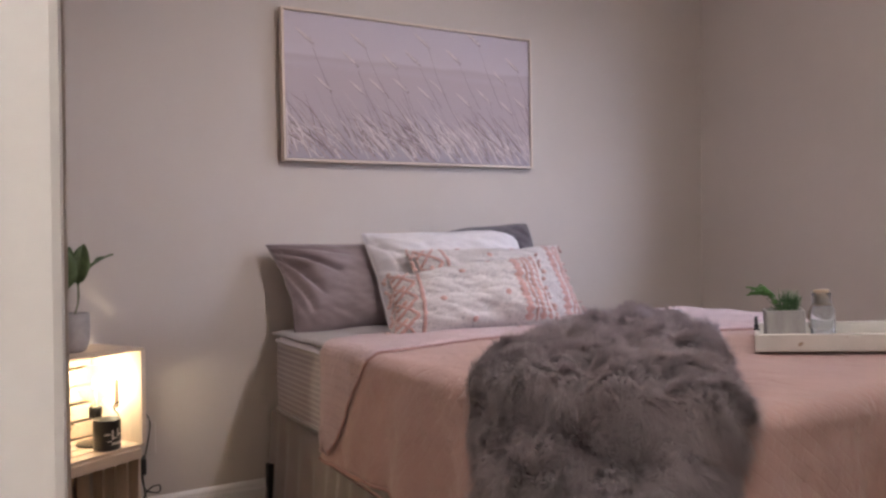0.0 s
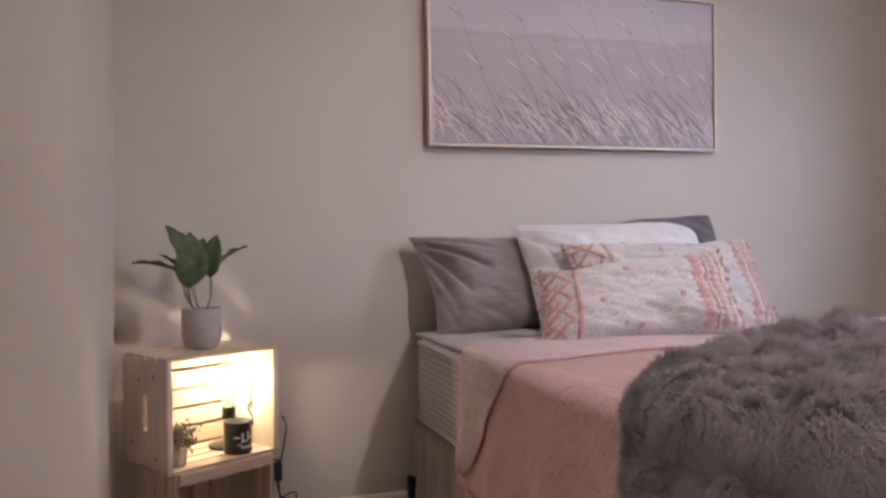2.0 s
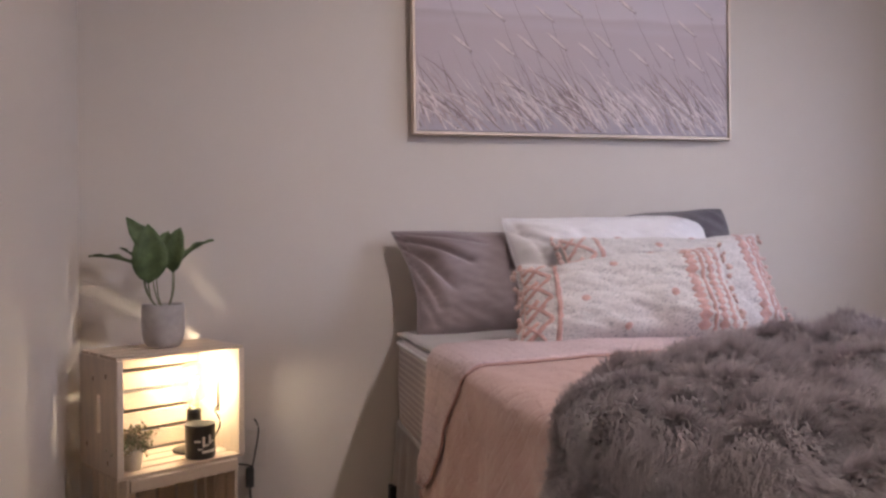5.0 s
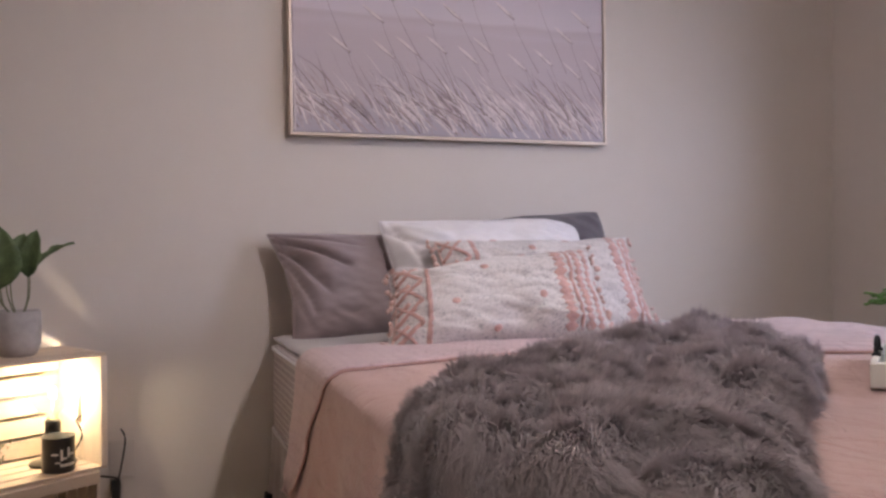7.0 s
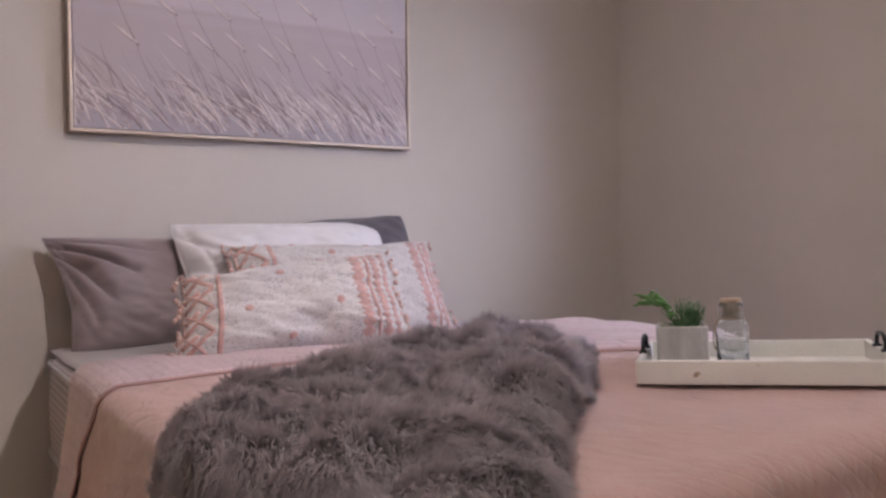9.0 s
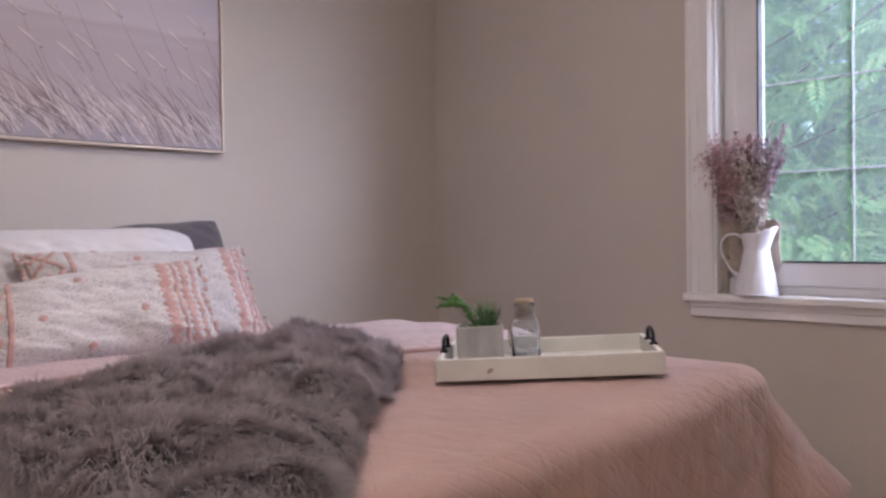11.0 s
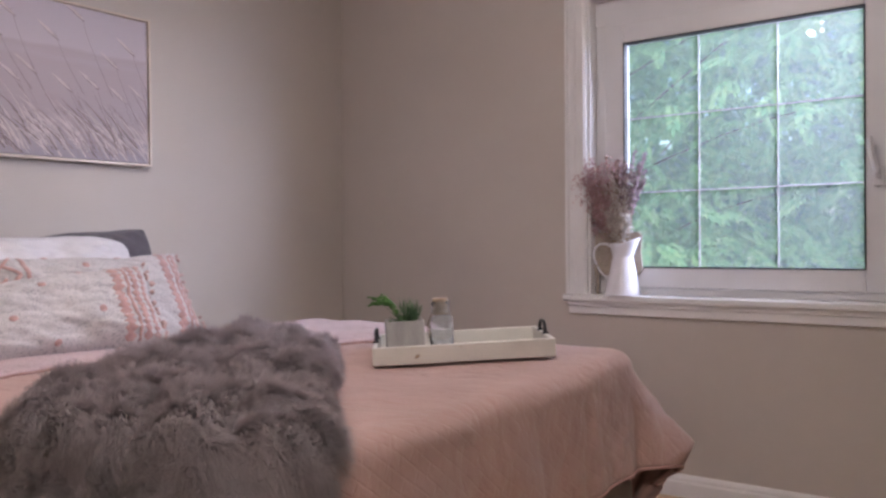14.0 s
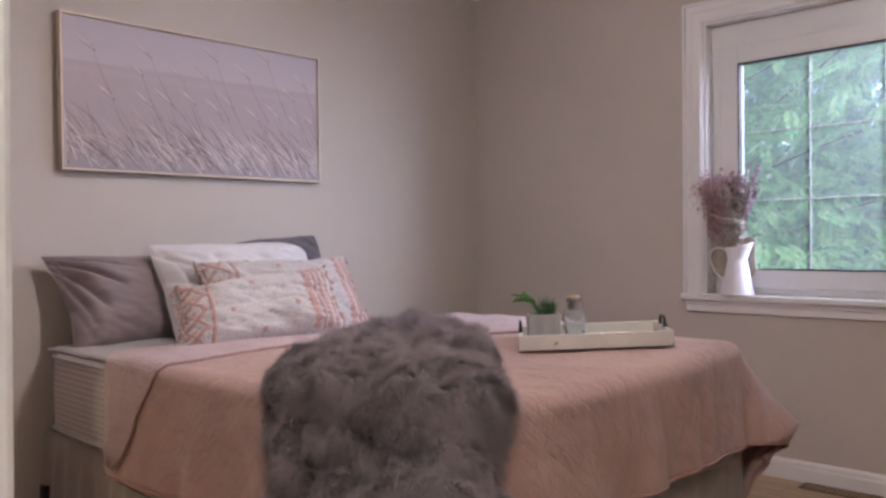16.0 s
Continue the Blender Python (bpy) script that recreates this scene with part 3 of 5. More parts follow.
for i in (1, 2):
    y = GY0 + (GY1 - GY0) * i / 3
    part("muntin", boxes(((FX + 0.009, y - 0.0033, GZ0), (FX + 0.014, y + 0.0033, GZ1)), bevel=0.001), BAR, sash)
    z = GZ0 + (GZ1 - GZ0) * i / 3
    part("muntin", boxes(((FX + 0.0145, GY0, z - 0.0033), (FX + 0.0195, GY1, z + 0.0033)), bevel=0.001), BAR, sash)
bm = bmesh.new()
box(bm, (FX - 0.05, 0.50, 1.20), (FX - 0.032, 0.535, 1.27), bevel=0.005)
tube(bm, smooth_path([(FX - 0.05, 0.518, 1.235), (FX - 0.075, 0.52, 1.25), (FX - 0.082, 0.53, 1.30), (FX - 0.08, 0.54, 1.37)]), 0.011, 8, 0.8)
part("handle", bm, PVC, sash, "white lever handle")

# ---- ceiling lamp: two bulbs under a plate ----
cl = thing("ceiling_lamp", "small two-bulb ceiling lamp with brushed plate", "ceiling lamp")
part("plate", lathe([(0, TOP), (0.09, TOP), (0.085, TOP - 0.03), (0.02, TOP - 0.045), (0, TOP - 0.045)]), GOLD, cl, m=pose(LAMP.x, LAMP.y, 0), smooth=True)
bm = bmesh.new()
tube(bm, [(LAMP.x, LAMP.y, TOP - 0.04), (LAMP.x, LAMP.y, LAMP.z + 0.06)], 0.012, 10)
part("stem", bm, GOLD, cl)
for dx, dz in ((0.03, 0.0), (0.03, -0.05)):
    bm = bmesh.new()
    bmesh.ops.create_uvsphere(bm, u_segments=16, v_segments=10, radius=0.014, matrix=Matrix.Translation((LAMP.x + dx, LAMP.y - 0.07, LAMP.z + 0.03 + dz)))
    part("bulb", bm, BULB, cl, smooth=True)
    bm = tube(bmesh.new(), [(LAMP.x + dx, LAMP.y - 0.052, LAMP.z + 0.035 + dz), (LAMP.x, LAMP.y, LAMP.z + 0.08)], 0.009, 8)
    part("arm", bm, GOLD, cl, smooth=True)

# lamp body out of view, added only to go with the doorway fill
hall = thing("hall_fill_lamp", "unseen hallway ceiling lamp with white glass shade, added above the fill light", "ceiling lamp")
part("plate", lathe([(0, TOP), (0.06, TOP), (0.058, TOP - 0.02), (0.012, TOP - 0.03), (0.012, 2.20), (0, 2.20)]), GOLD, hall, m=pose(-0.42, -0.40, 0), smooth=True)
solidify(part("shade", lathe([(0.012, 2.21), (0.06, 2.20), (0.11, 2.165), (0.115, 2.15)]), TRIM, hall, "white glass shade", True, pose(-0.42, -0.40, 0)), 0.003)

# ---- picture over the bed ----
PW, PH = 1.192, 0.590
picture = thing("framed_picture", "wide canvas of pale wind-blown grasses in a thin champagne frame", "picture", pose(1.67, NY - 0.012, 1.617, 0, -0.62, 0))
fr = 0.009
part("frame", boxes(((-PW / 2, -0.038, -PH / 2), (-PW / 2 + fr, 0, PH / 2)), ((PW / 2 - fr, -0.038, -PH / 2), (PW / 2, 0, PH / 2)), ((-PW / 2 + fr, -0.038, -PH / 2), (PW / 2 - fr, 0, -PH / 2 + fr)), ((-PW / 2 + fr, -0.038, PH / 2 - fr), (PW / 2 - fr, 0, PH / 2)), bevel=0.0015), GOLD, picture)
canvas = part("canvas", boxes(((-PW / 2 + fr + 0.003, -0.031, -PH / 2 + fr + 0.003), (PW / 2 - fr - 0.003, -0.006, PH / 2 - fr - 0.003)), bevel=0.002), CANVAS, picture)
rnd = random.Random(7)


def stroke(verts, faces, pts, widths, layer):
    """A flat tapering brush stroke on the canvas."""
    k = len(verts)
    pts = [(min(PW / 2 - 0.016, max(-PW / 2 + 0.016, x)), min(PH / 2 - 0.016, max(-PH / 2 + 0.016, z))) for x, z in pts]
    for i, ((x, z), w) in enumerate(zip(pts, widths)):
        a, b = pts[max(i - 1, 0)], pts[min(i + 1, len(pts) - 1)]
        dx, dz = b[0] - a[0], b[1] - a[1]
        d = math.hypot(dx, dz) or 1
        y = -0.0314 - 0.00005 * layer
        verts += [(x - dz / d * w, y, z + dx / d * w), (x + dz / d * w, y, z - dx / d * w)]
    for i in range(len(pts) - 1):
        faces.append((k + 2 * i, k + 2 * i + 1, k + 2 * i + 3, k + 2 * i + 2))


def blade(x, z, length, lean, bend, w, n=7):
    pts, ws = [], []
    a = math.pi / 2 + lean
    for i in range(n + 1):
        t = i / n
        pts.append((x, z))
        ws.append(w * (0.25 + 1.1 * math.sin(math.pi * min(1, t * 0.75 + 0.18))) * (1 - t) ** 0.35 + 0.0002)
        x += length / n * math.cos(a)
        z += length / n * math.sin(a)
        a += bend / n
    return pts, ws


heads = [(0.10, 0.18), (0.29, 0.17), (0.54, 0.12), (0.755, 0.06), (0.26, 0.30), (0.41, 0.29), (0.50, 0.25), (0.67, 0.21), (0.87, 0.33), (0.93, 0.22), (0.16, 0.48), (0.36, 0.47), (0.60, 0.44), (0.55, 0.50), (0.80, 0.48), (0.90, 0.55), (0.29, 0.50), (0.97, 0.52), (0.45, 0.45), (0.71, 0.52)]
sets = {"light": ([], []), "dark": ([], []), "mid": ([], [])}
for i in range(250):
    x = rnd.uniform(-PW / 2, PW / 2 + 0.05)
    ln = rnd.uniform(0.09, 0.25)
    p, w = blade(x, rnd.uniform(-PH / 2, -PH / 2 + 0.10), ln, rnd.uniform(0.25, 0.85), rnd.uniform(0.2, 0.9), rnd.uniform(0.0012, 0.0032))
    key = rnd.choice(("light", "light", "mid", "dark"))
    stroke(*sets[key], p, w, 2 + i % 9)
for i in range(70):
    x = rnd.uniform(-PW / 2, PW / 2 + 0.05)
    p, w = blade(x, rnd.uniform(-PH / 2, -PH / 2 + 0.06), rnd.uniform(0.16, 0.30), rnd.uniform(0.15, 0.5), rnd.uniform(0.0, 0.5), rnd.uniform(0.0008, 0.0018))
    stroke(*sets[rnd.choice(("mid", "dark", "mid"))], p, w, 1)
for i, (fx, fy) in enumerate(heads):
    hx, hz = -PW / 2 + PW * fx, PH / 2 - PH * fy
    drop = min(hz + PH / 2 - 0.03, rnd.uniform(0.16, 0.30))
    base = (hx + drop * rnd.uniform(0.35, 0.6), hz - drop)
    n = 10
    pts = [(hx + (base[0] - hx) * (t / n) ** 1.25, hz - drop * (t / n)) for t in range(n + 1)]
    stroke(*sets["dark"], pts, [0.0006 + 0.0016 * (t / n) ** 2 * rnd.uniform(0.4, 1.1) for t in range(n + 1)], 1)
    for s, key, wd in ((0, "dark", 0.0062), (0.005, "light", 0.0048)):
        m = 8
        hp = [(hx + 0.014 - s - 0.074 * (t / m) ** 0.9, hz - 0.026 + s + 0.064 * (t / m) - 0.010 * (t / m) ** 2) for t in range(m + 1)]
        stroke(*sets[key], hp, [wd * math.sin(math.pi * (0.1 + 0.88 * t / m)) + 0.0003 for t in range(m + 1)], 12 + (s > 0))
for key, material in (("light", P_LIGHT), ("dark", P_DARK), ("mid", P_MID)):
    me = bpy.data.meshes.new("painted_grass")
    me.from_pydata(sets[key][0], [], sets[key][1])
    tagged(link("painted_grass", me, material, canvas), kind="stuff")

# ---- bed ----
BX0, BX1, BY0, BY1, BT = 0.985, 2.50, 0.97, 2.965, 0.685
BR = 0.14


def rounded(x0, x1, y0, y1, r, n=6):
    """Outline of a rectangle with rounded corners, counter-clockwise."""
    out = []
    for cx, cy, a in ((x1 - r, y0 + r, -90), (x1 - r, y1 - r, 0), (x0 + r, y1 - r, 90), (x0 + r, y0 + r, 180)):
        for i in range(n + 1):
            t = radians(a + 90 * i / n)
            out.append((cx + r * math.cos(t), cy + r * math.sin(t)))
    return out


def slab(x0, x1, y0, y1, z0, z1, r, e=0.03):
    """A padded block with rounded corners and edges."""
    bm = bmesh.new()
    rows = []
    for inset, z in ((e, z0), (e * 0.3, z0 + e * 0.3), (0, z0 + e), (-0.004, (z0 + z1) / 2), (0, z1 - e), (e * 0.3, z1 - e * 0.3), (e, z1)):
        rows.append([bm.verts.new((x, y, z)) for x, y in rounded(x0 + inset, x1 - inset, y0 + inset, y1 - inset, max(0.02, r - inset))])
    k = len(rows[0])
    for a, b in zip(rows, rows[1:]):
        for i in range(k):
            bm.faces.new((a[i], a[(i + 1) % k], b[(i + 1) % k], b[i]))
    bm.faces.new(rows[0][::-1])
    bm.faces.new(rows[-1])
    return bm


bed = thing("bed", "queen bed with lattice-print mattress and taupe bed skirt", "bed")
part("box_spring", slab(BX0 + 0.035, BX1 - 0.03, BY0 + 0.05, BY1 - 0.02, 0.06, 0.372, 0.06, 0.02), TICK, bed, smooth=True)
mattress = part("mattress", slab(BX0 + 0.012, BX1 - 0.01, BY0 + 0.03, BY1, 0.374, 0.655, 0.15, 0.028), TICK, bed, "lattice-print grey mattress side", smooth=True)
bm = bmesh.new()
for z in (0.640, 0.392):
    o = [(x, y, z) for x, y in rounded(BX0 + 0.010, BX1 - 0.008, BY0 + 0.028, BY1 + 0.002, 0.15)]
    tube(bm, o + o[:1], 0.006, 6)
part("piping", bm, SHEET, mattress, "pale grey mattress piping", smooth=True)


def skirt_f(u, v):
    """The skirt runs along the west side, the foot and the east side, with soft pleats."""
    x0, x1, y0 = BX0 + 0.030, BX1 - 0.025, BY0 + 0.045
    s = u * (2 * (BY1 - y0) + x1 - x0)
    if s < BY1 - y0:
        p, n = (x0, BY1 - s), (-1, 0)
    elif s < BY1 - y0 + x1 - x0:
        p, n = (x0 + s - (BY1 - y0), y0), (0, -1)
    else:
        p, n = (x1, y0 + s - (BY1 - y0 + x1 - x0)), (1, 0)
    d = (1 - v) * (0.017 * math.sin(s * 60 + 3.0 * nz3(s * 3, 0)) + 0.012 * nz3(s * 9, v * 1.5) + 0.022)
    return (p[0] + n[0] * d, p[1] + n[1] * d, 0.012 + 0.352 * v)


solidify(link("skirt", grid_mesh("skirt", skirt_f, 420, 8), SKIRT, bed, "gathered taupe bed skirt", True), 0.003)


def sheet_f(u, v):
    x, y = BX0 + 0.03 + u * (BX1 - BX0 - 0.06), 2.25 + v * (BY1 - 2.265)
    e = min(x - BX0 - 0.03, BX1 - 0.03 - x, BY1 - 0.015 - y)
    return (x, y, 0.662 + 0.014 * (1 - math.exp(-max(0, e) / 0.03)) + 0.005 * nz3(x * 7, y * 7, 1.5))


sheet = link("fitted_sheet", grid_mesh("fitted_sheet", sheet_f, 60, 30), SHEET, bed, "smooth light grey fitted sheet", True)
solidify(sheet, 0.008)
# black corner bracket of the bed frame by the wall
part("frame_bracket", boxes(((BX0 - 0.002, BY1 - 0.05, 0.0), (BX0 + 0.032, BY1 - 0.012, 0.17)), bevel=0.004), IRON, bed, "black metal bed-frame corner")


def drape(cx, cy, lift=0.0, edge=0.05, flare=0.10, wave=1.0):
    """Where a point of a cloth laid flat over the bed comes to hang."""
    qx = min(max(cx, BX0 + BR), BX1 - BR)
    qy = max(cy, BY0 + BR)
    vx, vy = cx - qx, cy - qy
    d = math.hypot(vx, vy)
    crown = min(1, max(0, (qx - 1.86) / 0.42))
    top = BT + lift + 0.020 * crown * crown * (3 - 2 * crown) + 0.006 * nz3(cx * 3.1, cy * 3.1, 4) + 0.003 * nz3(cx * 12 + cy * 5, cy * 7, 9)
    if d < 1e-6:
        return Vector((cx, cy, top))
    ux, uy = vx / d, vy / d
    corner = 2 * abs(ux * uy)
    e = edge + lift * 0.5
    s = d - (BR - edge)
    if s <= 0:
        return Vector((cx, cy, top))
    if s < e * math.pi / 2:
        a = s / e
        r = BR - edge + e * math.sin(a)
        return Vector((qx + ux * r, qy + uy * r, top - e * (1 - math.cos(a))))
    s2 = s - e * math.pi / 2
    f = flare + 0.50 * corner + 0.08 * corner ** 4
    along = cy if abs(ux) > abs(uy) else cx
    ripple = wave * min(1, s2 / 0.22) * (0.015 * math.sin(along * 15 + 1.6 * math.sin(along * 7)) + 0.016 * nz3(along * 9, s2 * 3, 2) + 0.007 * nz3(along * 16 + s2 * 14, s2 * 9, 5))
    # two pressed creases run down the foot end
    crease = 0.0
    if wave == 1.0 and uy < -0.9:
        for at, lean in ((2.10, -0.16), (1.86, 0.10)):
            crease += 0.009 * min(1, s2 / 0.05) * math.exp(-((cx - at - lean * s2) / 0.018) ** 2)
    ripple -= crease
    r = BR - edge + e + s2 * math.sin(f) - 1.1 * corner * max(0, s2 - 0.27) + ripple + 0.004 * nz3(cx * 18, cy * 18, 8)
    return Vector((qx + ux * r, qy + uy * r, top - e - s2 * math.cos(f)))


CX0, CX1, CY0 = 0.66, 2.99, 0.685


def cover_f(u, v):
    x, y = CX0 + u * (CX1 - CX0), CY0 + v * (2.32 - CY0)
    # rounded cloth corners at the foot
    r = 0.05
    for ex, sx in ((CX0 + r, -1), (CX1 - r, 1)):
        if (x - ex) * sx > 0 and y < CY0 + r:
            k = math.hypot(x - ex, y - CY0 - r) / max(abs(x - ex), abs(y - CY0 - r))
            x, y = ex + (x - ex) / k, CY0 + r + (y - CY0 - r) / k
    return drape(x, y, 0.0)


cover = tagged(link("coverlet", grid_mesh("coverlet", cover_f, 170, 120, uv=(2.32, 1.585)), COVER, None, "", True), "peach-pink quilted cotton coverlet spread over the bed", "bedspread")
solidify(cover, 0.006)


def fold_f(u, v):
    """The head end of the coverlet, turned back over itself, with round corners."""
    x = 0.674 + u * (2.86 - 0.674)
    k = min(1, max(0, (x - 1.0) / 1.3))
    hem = 2.06 + 0.07 * math.sin(min(1, k * 2.2) * math.pi / 2) - 0.50 * max(0, k - 0.38) ** 1.1 / 0.62
    if x < 1.0:
        hem += 0.50 * (1.0 - x)
    head = 2.40 + 0.30 * min(k, 0.45) - 0.42 * max(0, k - 0.55) - 0.10 * max(0, 0.95 - x) / 0.3
    r = 0.07
    t = max(0, (0.674 + r - x) / r)
    cut = r * (1 - math.sqrt(max(0, 1 - t * t)))
    hem, head = hem + cut, head - cut
    y = hem + v * (head - hem)
    puff = 0.010 * math.sin(math.pi * min(1, v * 1.02)) ** 0.4
    thick = 0.007 + puff + (0.022 * max(0, k - 0.40) + 0.016 * max(0, k - 0.5) * nz3(x * 7, y * 7, 3)) * min(1, v / 0.10, (1 - v) / 0.10)
    return drape(x, y, thick, flare=0.13)


fold = tagged(link("turned_back_fold", grid_mesh("turned_back_fold", fold_f, 150, 40, uv=(2.17, 0.5)), COVER_BACK, None, "", True), "pale pink quilted fold of the coverlet turned back, window light in its colour", "bedspread")
solidify(fold, 0.006)
bm = bmesh.new()
tube(bm, [fold_f(i / 150, 0.0) + Vector((0, 0, -0.003)) for i in range(1, 150)], 0.0032, 6)
part("hem_binding", bm, HEM, fold, "dusty rose stitched hem", smooth=True)
bm = bmesh.new()
tube(bm, [Vector(cover_f(0, i / 60)) for i in range(61)] + [Vector(cover_f(i / 90, 0)) for i in range(1, 91)] + [Vector(cover_f(1, i / 60)) for i in range(1, 61)], 0.0045, 6)
part("hem_binding", bm, HEM, cover, "stitched hem", smooth=True)

# ---- pillows ----


def pillow_surface(w, h, t, seed, wrinkle=0.012, pinch=0.08, corner=0.0, taper=0.0, folds=(), curl=0.0, blunt=0.0):
    def f(u, v, side):
        x = w / 2 * u * (1 - pinch * (1 - v * v) * u * u)
        z = h / 2 * v * (1 - pinch * 1.3 * (1 - u * u) * v * v)
        z += 0.010 * nz3(u * 2.3 + seed, 0.5, 2) * v * v * (1 - u * u)
        x += 0.008 * nz3(v * 2.3 + seed, 7.5, 2) * u * u * (1 - v * v)
        c = 1 - corner * (u * v) ** 2 * abs(u * v)
        x, z = x * c * (1 + taper * v * (u < 0)), z * c
        # one upper corner rounded off, the other bent back
        k = blunt * max(0, u) ** 4 * max(0, v) ** 4
        x, z = x * (1 - 0.5 * k), z * (1 - k)
        body = max(0.0, (1 - u ** 4)) ** 0.7 * max(0.0, (1 - v ** 4)) ** 0.7
        y = side * t / 2 * body
        k = body * wrinkle
        # folds run in from the corners
        c = abs(u * v)
        y -= k * (nz3(u * 2.6 + seed, v * 2.6, side) * 1.6 + (0.5 + 2.0 * c) * nz3((u + v) * 6 + seed, (u - v) * 2.0, 3) + 0.5 * nz3(u * 9, v * 9, seed))
        for u0, v0, u1, v1, wide, deep in folds:
            du, dv = u1 - u0, v1 - v0
            s = min(1, max(0, ((u - u0) * du + (v - v0) * dv) / (du * du + dv * dv)))
            d = ((u - u0) * dv - (v - v0) * du) / math.hypot(du, dv)
            e = math.hypot(u - u0 - s * du, v - v0 - s * dv)
            y -= side * body ** 0.5 * deep * math.exp(-(e / wide) ** 2) * (1 - 0.8 * s) * (1 if d > 0 else 0.5)
        y += curl * max(0, -u) ** 3 * max(0, 0.3 + 0.7 * v)
        return Vector((x, y, z))
    return f


def pillow(name, label, f, material, m, n=88):
    ob = thing(name, label, "pillow", m)
    verts, faces, index = [], [], {}
    for s in (-1, 1):
        for j in range(n + 1):
            for i in range(n + 1):
                border = i in (0, n) or j in (0, n)
                key = (i, j, 0 if border else s)
                if key not in index:
                    index[key] = len(verts)
                    verts.append(tuple(f(2 * i / n - 1, 2 * j / n - 1, s)))
        at = lambda i, j: index[(i, j, 0 if i in (0, n) or j in (0, n) else s)]
        for j in range(n):
            for i in range(n):
                q = (at(i, j), at(i + 1, j), at(i + 1, j + 1), at(i, j + 1))
                faces.append(q if s < 0 else q[::-1])
    me = bpy.data.meshes.new("case")
    me.from_pydata(verts, [], faces)
    link("case", me, material, ob, "", True)
    bm = bmesh.new()
    rim = [f(2 * i / n - 1, -1, -1) for i in range(n)] + [f(1, 2 * i / n - 1, -1) for i in range(n)] + [f(1 - 2 * i / n, 1, -1) for i in range(n)] + [f(-1, 1 - 2 * i / n, -1) for i in range(n + 1)]
    tube(bm, rim[::2], 0.003, 5)
    part("seam", bm, material, ob, smooth=True)
    return ob


pillow("grey_pillow", "mauve-grey cotton pillow leaning on the wall", pillow_surface(0.645, 0.388, 0.19, 3.1, 0.0055, 0.10, -0.015, 0.05, ((-0.96, 0.92, -0.38, 0.30, 0.050, 0.080), (-0.97, 0.80, -0.60, -0.10, 0.060, 0.085), (-0.98, 0.55, -0.76, -0.45, 0.050, 0.065), (-0.88, 0.96, -0.20, 0.62, 0.035, 0.040), (-0.97, -0.10, -0.80, -0.70, 0.05, 0.030), (0.2, -0.9, 0.3, -0.3, 0.06, 0.010)), 0.05), MAUVE, pose(1.347, 2.865, 0.824, -16, -1.5, 2))
pillow("charcoal_pillow", "charcoal grey pillow standing behind the white one", pillow_surface(0.70, 0.43, 0.15, 8.4, 0.010, 0.04, 0.09), CHAR, pose(1.905, 2.905, 0.848, -10, -5.5, 0))
pillow("white_pillow", "white cotton pillow with soft creases", pillow_surface(0.70, 0.42, 0.20, 5.2, 0.013, 0.06, 0.04, 0.06, ((-0.97, 0.78, -0.60, 0.30, 0.05, 0.034), (-0.92, 0.92, -0.72, 0.10, 0.035, 0.026), (-0.90, 0.94, -0.45, 0.70, 0.04, 0.020), (-0.95, 0.2, -0.65, 0.05, 0.05, 0.020), (0.9, 0.9, 0.6, 0.5, 0.08, 0.012)), 0.0, 0.16), WHITE, pose(1.685, 2.715, 0.852, -22, -1.5, -3))


def yarn_path(f, uv, side=-1, lift=0.001):
    out = []
    for (u0, v0), (u1, v1) in zip(uv, uv[1:]):
        k = max(2, int(math.hypot(u1 - u0, v1 - v0) / 0.07))
        for i in range(k):
            t = i / k
            p = f(u0 + (u1 - u0) * t, v0 + (v1 - v0) * t, side)
            p.y -= lift
            p += Vector((nz3(p.x * 120, p.z * 120, 1), 0, nz3(p.x * 120, p.z * 120, 7))) * 0.0022
            out.append(p)
    p = f(*uv[-1], side)
    p.y -= lift
    return out + [p]


